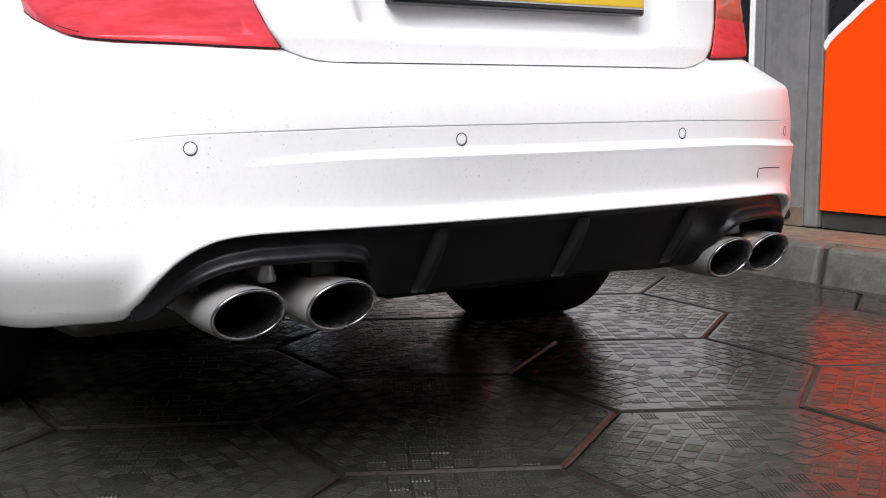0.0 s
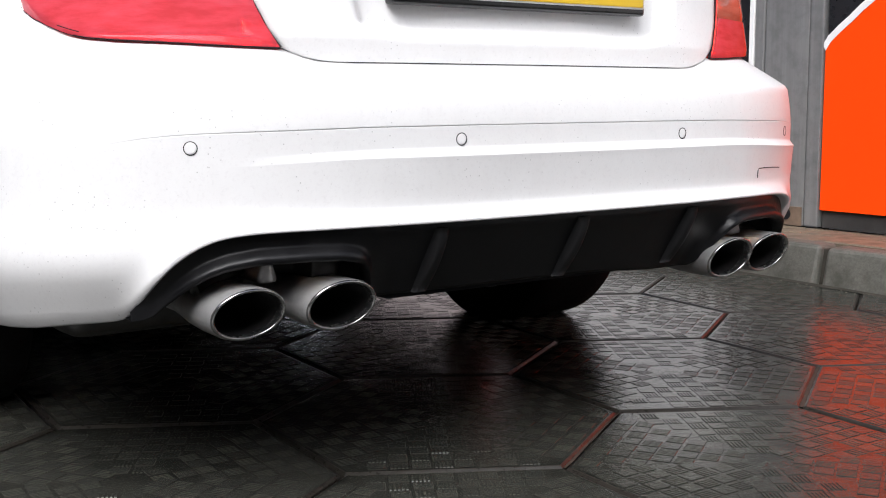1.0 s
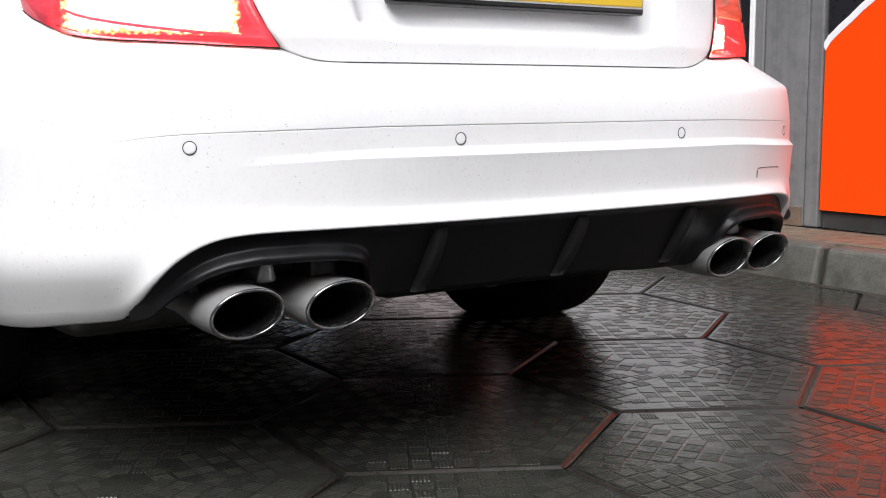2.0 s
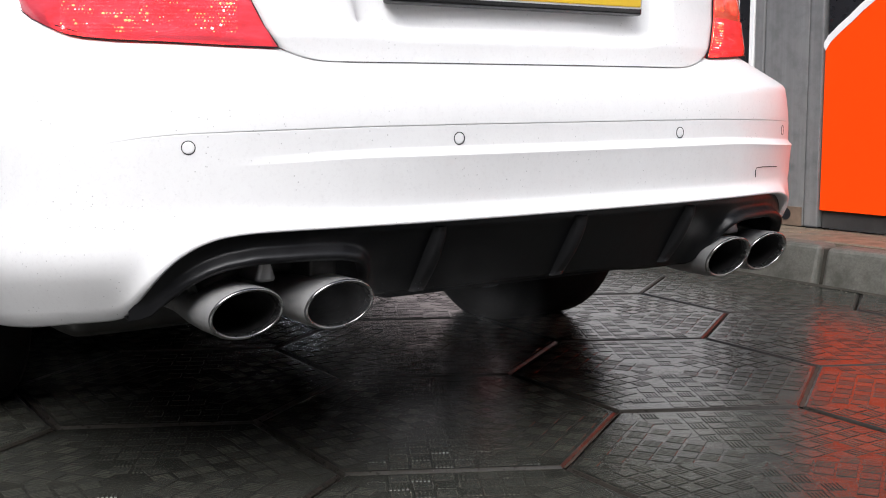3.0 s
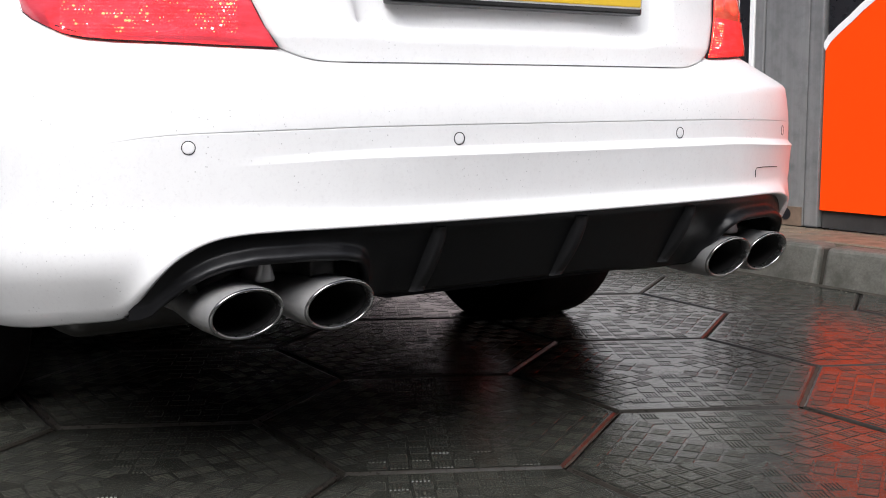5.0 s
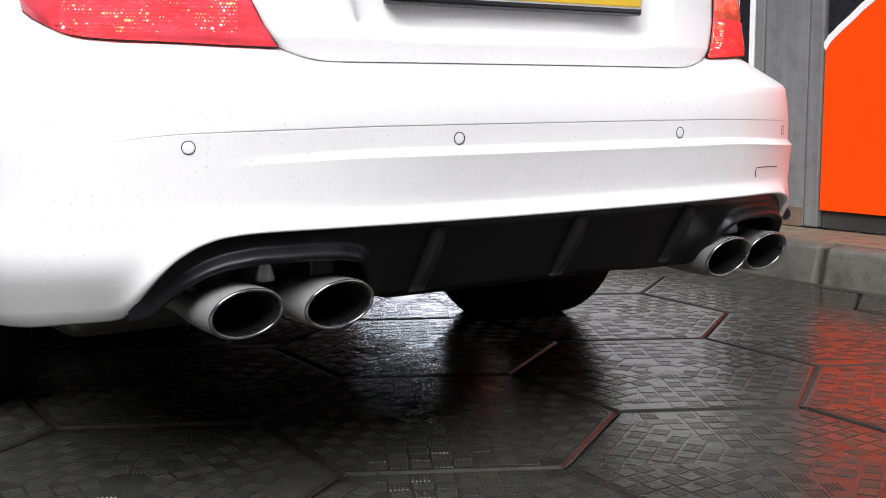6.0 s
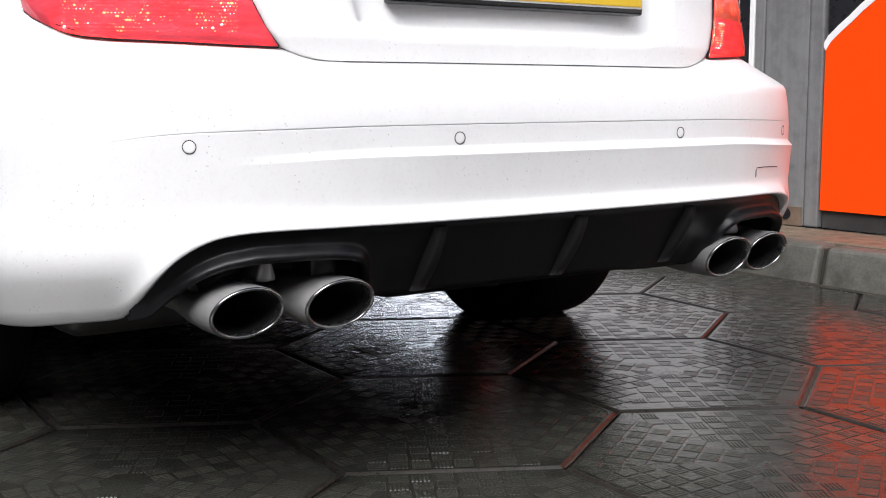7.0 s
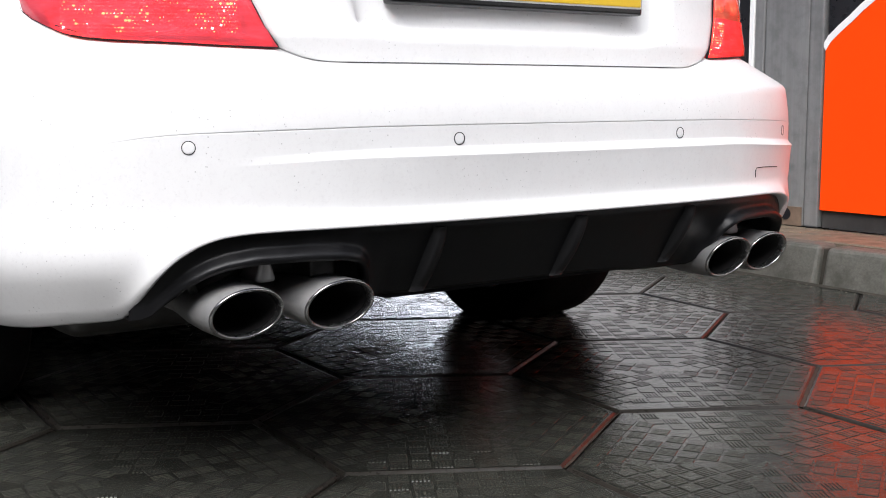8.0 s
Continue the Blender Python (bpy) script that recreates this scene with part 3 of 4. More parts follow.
    for s in (-1, 1):
        bm = bmesh.new()
        box(bm, s * 0.55 - 0.18, s * 0.55 + 0.18, 0.335, 0.64, 0.232 if s < 0 else 0.252, 0.40, 0.05, 4)
        part("silencer", bm, MUFFLER, car, "dull steel silencer")
        for x, w, y0 in ((0.416, 0.022, 0.085), (0.503, 0.009, 0.10)):
            bm = bmesh.new()
            box(bm, s * x - w, s * x + w, y0, 0.30, 0.335, 0.385, 0.006, 2)
            for v in bm.verts:
                if w < 0.02:
                    v.co.x = s * x + (v.co.x - s * x) * (0.35 if v.co.z > 0.36 else 1.9)
            part("bracket", bm, STEEL if w < 0.02 else MUFFLER, car, "steel hanger bracket")
        bm = bmesh.new()
        tube(bm, [(s * 0.60, 0.14, 0.330), (s * 0.53, 0.16, 0.352), (s * 0.46, 0.16, 0.352), (s * 0.38, 0.15, 0.340)], 0.012, 10)
        part("joining_pipe", bm, MUFFLER, car, "dull pipe joining the tail pipes")
    # boot lid: outer skin with a recess for the plate
    def lid_half(z):
        return lerp([(0.659, 0.412), (0.6600, 0.428), (0.6620, 0.441), (0.666, 0.455), (0.670, 0.465), (0.676, 0.4765), (0.701, 0.4955), (0.74, 0.517), (0.80, 0.535), (0.87, 0.545), (0.96, 0.52)], z)

    def lid_off(x, z):
        base = 0.099 + 0.15 * (max(z, 0.69) - 0.67) + 0.16 * max(0.0, 0.69 - z)
        a = abs(x)
        hw = lerp([(0.69, 0.25), (0.70, 0.318), (0.715, 0.345), (0.78, 0.358), (0.90, 0.365)], z)
        d = min(hw - a, (z - 0.693) * 1.0, 0.885 - z)
        return base + 0.034 * smoothstep(-0.004, 0.022, d)

    zs = [0.659, 0.6597, 0.6612, 0.664, 0.668, 0.672, 0.677, 0.683] + [0.688 + 0.004 * i for i in range(12)] + [0.745 + 0.02 * i for i in range(11)]
    bm = bmesh.new()
    rows = []
    for z in zs:
        h = lid_half(z)
        us = [-1 + 2 * i / 96 for i in range(97)]
        row = [rear_point(u * h, z - 0.0045 * smoothstep(0.70, 0.66, z) * (1 - smoothstep(0.38, 0.45, abs(u * h))), lid_off(u * h, z)) for u in us]
        row = [row[0] + Vector((0, 0.02, 0))] + [row[0] + Vector((0, 0.003, 0))] + row[1:-1] + [row[-1] + Vector((0, 0.003, 0)), row[-1] + Vector((0, 0.02, 0))]
        rows.append(row)
    rows = [[p + Vector((0, 0.02, 0.001)) for p in rows[0]]] + rows
    last = rows[-1]
    for dy, dz in ((0.02, 0.018), (0.08, 0.028), (0.45, 0.03)):
        rows.append([Vector((p.x * (1.0 if dy < 0.1 else 1.15), p.y + dy, p.z + dz)) for p in last])
    grid(bm, rows)
    lid = part("boot_lid", bm, PAINT, car, "white boot lid with a recess round the plate")
    bm = bmesh.new()
    box(bm, -0.269, 0.269, 0.122, 0.150, 0.7445, 0.875, 0.007, 3)
    holder = part("plate_holder", bm, GLOSS_BLACK, lid, "black plate holder")
    bm = bmesh.new()
    box(bm, -0.2625, 0.2625, 0.1190, 0.1225, 0.7560, 0.868, 0.002, 2)
    part("plate_rim", bm, WHITE_TRIM, holder, "pale pressed rim of the plate")
    bm = bmesh.new()
    box(bm, -0.2590, 0.2590, 0.1168, 0.1192, 0.7590, 0.867, 0.002, 2)
    plate = part("number_plate", bm, PLATE_YELLOW, holder, "yellow number plate")
    # near-black sheet in place of the shade behind the gaps
    bm = bmesh.new()
    xsb = plan_stations(-0.50, 0.50, 0.02)
    grid(bm, [[rear_point(x, z, 0.150 + 0.15 * (z - 0.67)) for x in xsb] for z in (0.62, 0.66, 0.70, 0.80, 0.90)])
    part("gap_shade_sheet", bm, GAP, car, "near-black sheet in place of the shade behind the panel gaps")
    # flanks and wings
    for s in (-1, 1):
        bm = bmesh.new()
        ys = [0.46 + 0.02 * i for i in range(197)]
        rows = []
        for k in range(17):
            row = []
            for y in ys:
                zl, zb = side_low(y), 0.90 - 0.10 * smoothstep(3.0, 4.4, y)
                z = zl + (zb - zl) * k / 16
                w = lerp([(0.11, 0.812), (0.2, 0.845), (0.35, 0.868), (0.55, 0.885), (0.75, 0.878), (0.92, 0.825)], z)
                w -= 0.11 * smoothstep(1.1, 0.45, y) * smoothstep(0.60, 0.68, z)
                w -= 0.024 * smoothstep(0.9, 0.5, y) + 0.20 * smoothstep(3.9, 4.42, y) ** 2
                row.append(Vector((s * w, y, z)))
            rows.append(row)
        grid(bm, rows)
        part("flank", bm, PAINT, car, "white body side")
    # upper body: boot deck, cabin glass, roof, bonnet
    bm = bmesh.new()
    prof = [(0.46, 0.935), (0.62, 0.95), (0.80, 0.955)]
    grid(bm, [[Vector((x * w, y, z + 0.01 * (1 - (x / 0.8) ** 2))) for x, w in ((-0.8, 1), (-0.5, 1), (0, 1), (0.5, 1), (0.8, 1))] for (y, z), w in zip(prof, (1, 1, 1))])
    part("boot_deck", bm, PAINT, car)
    bm = bmesh.new()
    sec = [(0.80, 0.93, 0.80), (1.25, 1.28, 0.62), (1.6, 1.415, 0.56), (2.2, 1.445, 0.56), (2.7, 1.40, 0.57), (3.25, 1.06, 0.70), (3.4, 0.93, 0.78)]
    rows = []
    for y, z, w in sec:
        rows.append([Vector((-0.82, y, 0.88)), Vector((-(w + 0.82) / 2 - 0.02, y, (z + 0.9) / 2)), Vector((-w, y, z - 0.03)), Vector((-w * 0.8, y, z)), Vector((0, y, z + 0.012)), Vector((w * 0.8, y, z)), Vector((w, y, z - 0.03)), Vector(((w + 0.82) / 2 + 0.02, y, (z + 0.9) / 2)), Vector((0.82, y, 0.88))])
    grid(bm, rows)
    part("cabin_glass", bm, GLASS_DARK, car, "dark cabin windows")
    bm = bmesh.new()
    grid(bm, [[Vector((x * w, y, z + 0.016 - 0.02 * abs(x) ** 4)) for x in (-1.02, -0.8, -0.4, 0, 0.4, 0.8, 1.02)] for y, z, w in sec[1:5]])
    part("roof", bm, PAINT, car, "white roof")
    bm = bmesh.new()
    grid(bm, [[Vector((x * w, y, z - 0.05 * abs(x) ** 3)) for x in (-1, -0.7, -0.3, 0, 0.3, 0.7, 1)] for y, z, w in ((3.30, 0.97, 0.82), (3.8, 0.93, 0.80), (4.2, 0.86, 0.74), (4.42, 0.76, 0.66), (4.50, 0.60, 0.64), (4.52, 0.40, 0.64), (4.48, 0.22, 0.62))])
    part("bonnet", bm, PAINT, car, "white bonnet and nose")
    # floor of the car
    bm = bmesh.new()
    box(bm, -0.60, 0.60, 0.66, 1.22, 0.250, 0.30, 0.02, 2)
    box(bm, -0.60, 0.60, 1.23, 4.3, 0.125, 0.30, 0.03, 2)
    box(bm, -0.80, 0.80, 1.445, 3.48, 0.115, 0.34, 0.02, 2)
    box(bm, -0.70, 0.70, 0.16, 0.64, 0.40, 0.46, 0.01, 1)
    box(bm, -0.30, 0.30, 0.11, 0.66, 0.285, 0.42, 0.02, 2)
    part("underbody", bm, GAP, car, "dark underbody")
    # near-black panels added to close the pipe cavities and stand for their shade
    for s in (-1, 1):
        bm = bmesh.new()
        box(bm, s * 0.55 - 0.19, s * 0.55 + 0.17, 0.285, 0.297, 0.30, 0.43)
        out = [rear_point(0.640 if s > 0 else -0.676, 0.3, 0.022 + 0.06 * k) for k in range(5)]
        grid(bm, [[Vector((p.x, p.y, z)) for p in out] for z in (0.318, 0.40)])
        part("cavity_shade_panels", bm, GAP, car, "near-black panels that close and darken the cavity round the tail pipes")
    for x in (-0.765, 0.765):
        for y in (1.11, 3.87):
            wheel(car, x, y)
    lamps = [tail_lamp(car, s) for s in (-1, 1)]
    return car, lamps


# ---- the place ----
HEX_A, HEX_TURN, HEX_X, HEX_Y, HEX_P = 0.3595, radians(-30.23), 0.001, 0.3864, 0.5172
KERB_X, KERB_H, WALL_X = 1.79, 0.13, 2.24


def hex_world(u, v):
    c, s = math.cos(HEX_TURN), math.sin(HEX_TURN)
    x, y = HEX_X + HEX_A * (c * u - s * v), HEX_Y + HEX_A * (s * u + c * v)
    return Vector((x, y, ground_z(x, y)))


def build_ground():
    bm = bmesh.new()
    k = 400
    grid(bm, [[Vector((x, y, ground_z(x, y) - 0.022)) for x in (-k, -8, 0, 8, k)] for y in (-k, -8, 0, 8, k)])
    ground = tagged(new("ground", finish(bm, "ground", JOINT)), "dark wet paved ground", "ground", kind="structure")
    h = math.sqrt(3) / 2
    out = [(HEX_P, h), (1.5 - HEX_P, 0), (HEX_P, -h), (-HEX_P, -h), (-(1.5 - HEX_P), 0), (-HEX_P, h)]
    side = [Vector((HEX_A * u, HEX_A * v)) for u, v in out]

    def inset(d):
        """The outline moved inwards by d."""
        pts = []
        for i in range(6):
            p, q, r = side[i - 1], side[i], side[(i + 1) % 6]
            n1, n2 = Vector((q.y - p.y, p.x - q.x)).normalized(), Vector((r.y - q.y, q.x - r.x)).normalized()
            k = (n1 + n2) / (1 + n1.dot(n2))
            pts.append(q + k * d * (-1 if k.dot(q) > 0 else 1))
        return pts

    def block(bm, corners, z, slope, flank):
        """A low raised block with sloping sides."""
        mid = sum(corners, Vector((0, 0))) / len(corners)
        lo = [bm.verts.new((c.x, c.y, -0.0004)) for c in corners]
        hi = [bm.verts.new((c.x, c.y, z)) for c in (c + (mid - c).normalized() * slope for c in corners)]
        n = len(corners)
        for i in range(n):
            bm.faces.new((lo[i], lo[(i + 1) % n], hi[(i + 1) % n], hi[i])).material_index = flank
        bm.faces.new(hi).material_index = 1

    def paver_mesh(seed, pressed):
        """A six-sided slab with a chamfered rim; rows of small blocks and ribbed blocks run along each of its sides."""
        rng = random.Random(seed)
        bm = bmesh.new()
        rings = [[bm.verts.new((p.x, p.y, z)) for p in inset(d)] for d, z in ((0.0032, -0.03), (0.0032, -0.0045), (0.0078, -0.0006), (0.0096, 0.0))]
        for r, q in zip(rings, rings[1:]):
            for i in range(6):
                bm.faces.new((r[(i + 1) % 6], r[i], q[i], q[(i + 1) % 6])).material_index = 2
        bm.faces.new(rings[-1][::-1])
        bmesh.ops.recalc_face_normals(bm, faces=bm.faces)
        if pressed:
            pitch, size = 0.0372, 0.0328
            for i in range(6):
                a, b = side[i], side[(i + 1) % 6]
                along = (b - a).normalized()
                inward = Vector((-along.y, along.x))
                if inward.dot(a) > 0:
                    inward = -inward
                deep = -a.dot(inward)
                for row in range(int((deep - 0.016) / pitch)):
                    d0 = 0.016 + row * pitch
                    left, right = a * (1 - (d0 + size / 2) / deep), b * (1 - (d0 + size / 2) / deep)
                    foot = a - along * a.dot(along)
                    u0, u1 = left.dot(along) - 0.010, right.dot(along) + 0.010
                    lo_k, hi_k = math.ceil(u0 / pitch), math.floor((u1 - size) / pitch)
                    for k in range(lo_k, hi_k + 1):
                        worn = 0.5 + 0.5 * noise.noise(Vector((k * 0.23 + i * 5, row * 0.23, seed * 3.1)))
                        if rng.random() < 0.05:
                            continue
                        o = foot + along * (k * pitch + rng.uniform(-0.0014, 0.0014)) + inward * (d0 + rng.uniform(-0.0014, 0.0014))
                        z = 0.0004 + 0.0010 * worn * rng.uniform(0.5, 1.2)
                        if (k + row) % 2:
                            block(bm, [o, o + along * size, o + along * size + inward * size, o + inward * size], z, 0.0018, 3)
                        else:
                            for g in range(5):
                                p = o + along * (size * (g + 0.12) / 5)
                                w = along * (size * 0.62 / 5)
                                block(bm, [p, p + w, p + w + inward * size, p + inward * size], z * 1.15, 0.0014, 1)
        face_up = [f for f in bm.faces if f.calc_area() > 0]
        bmesh.ops.recalc_face_normals(bm, faces=face_up)
        return finish(bm, "paver", [PAVER, BLOCK, PAVER_EDGE, JOINT], False)

    plain = paver_mesh(0, False)
    pressed = [paver_mesh(k, True) for k in (1, 2, 3)]
    cells = []
    for col in range(-26, 27):
        for row in range(-44, 45):
            if (col + row) % 2:
                continue
            p = hex_world(1.5 * col, row * h)
            if p.x < KERB_X + 0.30 and p.x > -9 and p.y > -8 and p.y < 12:
                cells.append((abs(p.x - 0.6) + abs(p.y - 0.6), p))
    cells.sort(key=lambda c: c[0])
    rng = random.Random(3)
    for _, p in cells[:290]:
        near = -2.2 < p.x < 2.3 and -1.6 < p.y < 4.2
        ob = new("paver", rng.choice(pressed) if near else plain)
        ob.parent = ground
        ob.matrix_basis = Matrix.Translation(p + Vector((0, 0, rng.uniform(-0.0015, 0.0015)))) @ Matrix.Rotation(0.0123, 4, "X") @ Matrix.Rotation(-0.0082, 4, "Y") @ Matrix.Rotation(HEX_TURN, 4, "Z") @ Matrix.Rotation(rng.uniform(-0.0025, 0.0025), 4, "X") @ Matrix.Rotation(rng.uniform(-0.0025, 0.0025), 4, "Y")
    tv, tf = [], []
    ring6 = [(v.co.x, v.co.y, v.co.z) for v in plain.vertices]
    for _, p in cells[290:]:
        k = len(tv)
        c, sn = math.cos(HEX_TURN), math.sin(HEX_TURN)
        tv += [(p.x + c * x - sn * y, p.y + sn * x + c * y, p.z + z) for x, y, z in ring6]
        tf += [[k + i for i in q.vertices] for q in plain.polygons]
    rest = bpy.data.meshes.new("far_paving")
    rest.from_pydata(tv, [], tf)
    for m in (PAVER, BLOCK, PAVER_EDGE):
        rest.materials.append(m)
    rest.polygons.foreach_set("material_index", [q.material_index for q in plain.polygons] * len(cells[290:]))
    far = tagged(new("far_paving", rest), "dark wet six-sided pavers further off", kind="stuff")
    far.parent = ground
    # dull red strips in some joints paint in the orange panel's reflection
    for u0, v0, u1, v1, w in ((1.5 - HEX_P + 1.5, h, 1.5 + HEX_P, 0, 0.011), (1.5 - HEX_P, 0, HEX_P, -h, 0.007), (3 - HEX_P, 3 * h, 1.5 + HEX_P, 2 * h, 0.005)):
        pa, pb = hex_world(u0, v0), hex_world(u1, v1)
        d = (pb - pa)
        n = Vector((-d.y, d.x, 0)).normalized() * w / 2
        bm = bmesh.new()
        grid(bm, [[pa.lerp(pb, 0.01 + 0.98 * i / 12) + n * s * (0.6 + 0.4 * rng.random()) + Vector((0, 0, -0.0022)) for i in range(13)] for s in (-1, 1)])
        ob = new("joint_glint", finish(bm, "joint_glint", RED_GLINT, False))
        ob.parent = ground
    return ground


def build_kerb():
    kerb = tagged(new("kerb"), "grey concrete kerb, weathered and wet", "kerb", kind="structure")
    y = -8.14
    rng = random.Random(5)
    while y < 12:
        bm = bmesh.new()
        box(bm, KERB_X, KERB_X + 0.13, y + 0.012, y + 0.988, -0.05, KERB_H, 0.022, 4)
        for v in bm.verts:
            v.co.x += 0.035 * max(0.0, v.co.z) / KERB_H * (1 if v.co.x < KERB_X + 0.06 else 0)
        ob = part("kerb_stone", bm, KERB, kerb, smooth=False)
        ob.matrix_basis = pose(rng.uniform(-0.003, 0.003), 0, rng.uniform(-0.003, 0.003))
        bm = bmesh.new()
        box(bm, KERB_X + 0.022, KERB_X + 0.126, y - 0.012, y + 0.012, -0.05, KERB_H - 0.012)
        for v in bm.verts:
            v.co.x += 0.035 * max(0.0, v.co.z) / KERB_H * (1 if v.co.x < KERB_X + 0.06 else 0)
        part("mortar", bm, MORTAR, kerb, "dark mortar joint", smooth=False)
        y += 1.0
    # uneven dark joint strip along the foot of the kerb
    bm = bmesh.new()
    ys = [-6 + 0.03 * i for i in range(500)]
    grid(bm, [[Vector((KERB_X + 0.004 if e else KERB_X - 0.010 - 0.007 * noise.noise(Vector((0, y * 9, 0))), y, ground_z(KERB_X, y) + (0.006 if e else 0.0012))) for y in ys] for e in (0, 1)])
    part("kerb_foot_strip", bm, MORTAR, kerb, "thin dark joint strip along the kerb foot")
    pav = tagged(new("pavement"), "narrow pavement of worn brown tiles", "pavement", kind="structure")
    bm = bmesh.new()
    box(bm, KERB_X + 0.134, 6.0, -8, 12, -0.05, KERB_H - 0.012)
    part("bed", bm, JOINT, pav, smooth=False)
    bm = bmesh.new()
    box(bm, 0, 0.146, 0, 0.296, -0.03, KERB_H, 0.004, 1)
    me = finish(bm, "pavement_tile", KERB_TOP, False)
    for i in range(2):
        for j in range(44):
            ob = new("pavement_tile", me)
            ob.parent = pav
            ob.matrix_basis = pose(KERB_X + 0.136 + 0.15 * i, -5.0 + 0.3 * j - 0.15 * i, rng.uniform(-0.002, 0.002))
    return kerb


def build_wall():
    wall = tagged(new("wall_east"), "wall, unseen beyond the pillar, pale below and dark above for the paving's reflection", "wall", kind="structure")
    # unseen beyond the pillar; pale and dark heights are set to shape the paving's reflection
    for y0, y1, high in ((1.605, 3.0, 1.25), (3.004, 9.0, 0.58)):
        bm = bmesh.new()
        box(bm, WALL_X + 0.14, WALL_X + 0.40, y0, y1, KERB_H - 0.02, high, 0.006, 1)
        part("pale_low_wall", bm, PALE_WALL, wall, "unseen pale low wall, added for its reflection in the paving", smooth=False)
        bm = bmesh.new()
        box(bm, WALL_X + 0.20, WALL_X + 0.22, y0, y1, high, 2.7)
        part("dark_upper_wall", bm, GLASS_DARK, wall, "unseen dark upper wall, added for its reflection in the paving", smooth=False)
    bm = bmesh.new()
    box(bm, WALL_X + 0.14, WALL_X + 0.40, 1.605, 9.0, 2.7, 3.6)
    part("fascia", bm, PALE_WALL, wall, smooth=False)
    for k in range(13):
        bm = bmesh.new()
        box(bm, WALL_X + 0.15, WALL_X + 0.20, 1.62 + 0.55 * k, 1.68 + 0.55 * k, 1.25 if k < 3 else 0.58, 2.7, 0.004, 1)
        part("white_upright", bm, WHITE_TRIM, wall, "white upright bar", smooth=False)
    bm = bmesh.new()
    box(bm, WALL_X + 0.06, WALL_X + 0.40, -7.0, 1.19, KERB_H - 0.02, 3.6)
    part("wall_near", bm, PALE_WALL, wall, smooth=False)
    # almost flush black blocks, their colour in place of a recess's shade
    bm = bmesh.new()
    box(bm, WALL_X + 0.30, WALL_X + 0.40, 1.19, 1.60, KERB_H - 0.02, 3.6)
    box(bm, WALL_X + 0.02, WALL_X + 0.29, 1.536, 1.600, KERB_H - 0.02, 3.6)
    part("recess_shade_blocks", bm, BLACK_PANEL, wall, smooth=False)
    # unseen glowing panel, added to brighten the strip reflected in the paving
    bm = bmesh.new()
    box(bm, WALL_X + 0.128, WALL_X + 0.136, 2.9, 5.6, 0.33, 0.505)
    tagged(new("glow_panel", finish(bm, "glow_panel", STRIP_GLOW, False)), "unseen glowing white panel, added for the bright strip reflected in the paving", "window")
    pil = tagged(new("pillar"), "grey metal-clad pillar beside an orange panel", "pillar")
    for y0, y1, d in ((1.200, 1.259, 0.0), (1.263, 1.460, 0.004), (1.463, 1.508, 0.001)):
        bm = bmesh.new()
        box(bm, WALL_X + d, WALL_X + 0.26, y0, y1, KERB_H, 3.4, 0.006, 2)
        part("cladding", bm, PILLAR, pil, "brushed grey metal cladding", smooth=False)
    bm = bmesh.new()
    box(bm, WALL_X - 0.002, WALL_X + 0.003, 1.268, 1.41, KERB_H, 0.20, 0.001, 1)
    part("foot_plate", bm, RUSTY, pil, "rusty torn foot plate", smooth=False)
    # raised near-black disc, its colour standing for the shade in a hole
    bm = bmesh.new()
    bmesh.ops.create_cone(bm, cap_ends=True, segments=18, radius1=0.022, radius2=0.020, depth=0.004, matrix=Matrix.Translation((WALL_X - 0.003, 1.335, 0.172)) @ Matrix.Rotation(radians(90), 4, "Y"))
    part("hole", bm, GAP, pil, "near-black disc in place of the shade in a round hole", smooth=False)
    bm = bmesh.new()
    box(bm, WALL_X - 0.004, WALL_X + 0.05, 1.510, 1.532, KERB_H, 3.4, 0.003, 1)
    part("white_strip", bm, WHITE_TRIM, pil, "narrow white edge strip", smooth=False)
    sign = tagged(new("orange_panel"), "bright orange panel with a white arc on black", "sign panel")
    bm = bmesh.new()
    box(bm, WALL_X + 0.012, WALL_X + 0.055, -0.6, 1.192, 0.192, 2.3, 0.004, 1)
    part("backing", bm, BLACK_PANEL, sign, "black backing board", smooth=False)
    # the orange field's corner is cut by an arc
    arc = [(1.194, 0.775), (1.178, 0.805), (1.150, 0.838), (1.112, 0.870), (1.070, 0.905), (1.026, 0.935), (0.97, 0.968), (0.90, 1.000), (0.80, 1.035), (0.68, 1.06), (0.5, 1.075), (0.2, 1.075), (-0.59, 1.075)]
    arc = [(y - 0.022 * smoothstep(0.775, 0.87, z), z - 0.012) for y, z in arc]
    bm = bmesh.new()
    lo = [bm.verts.new((WALL_X + 0.006, y, 0.195)) for y, z in arc]
    hi = [bm.verts.new((WALL_X + 0.006, y, z)) for y, z in arc]
    for i in range(len(arc) - 1):
        bm.faces.new((lo[i], lo[i + 1], hi[i + 1], hi[i]))
    g = bmesh.ops.extrude_face_region(bm, geom=bm.faces[:])
    bmesh.ops.translate(bm, verts=[e for e in g["geom"] if isinstance(e, bmesh.types.BMVert)], vec=(0.005, 0, 0))
    bmesh.ops.recalc_face_normals(bm, faces=bm.faces)
    part("orange_field", bm, ORANGE, sign, "flat bright orange field", smooth=False)
    bm = bmesh.new()
    rows = [[Vector((WALL_X + x, y + dn * 0.5, z + dn)) for y, z in arc] for x, dn in ((0.011, 0.0), (0.004, 0.0), (0.004, 0.022), (0.011, 0.022))]
    grid(bm, rows)
    bmesh.ops.recalc_face_normals(bm, faces=bm.faces)
    part("white_arc", bm, WHITE_TRIM, sign, "curved white border", smooth=False)
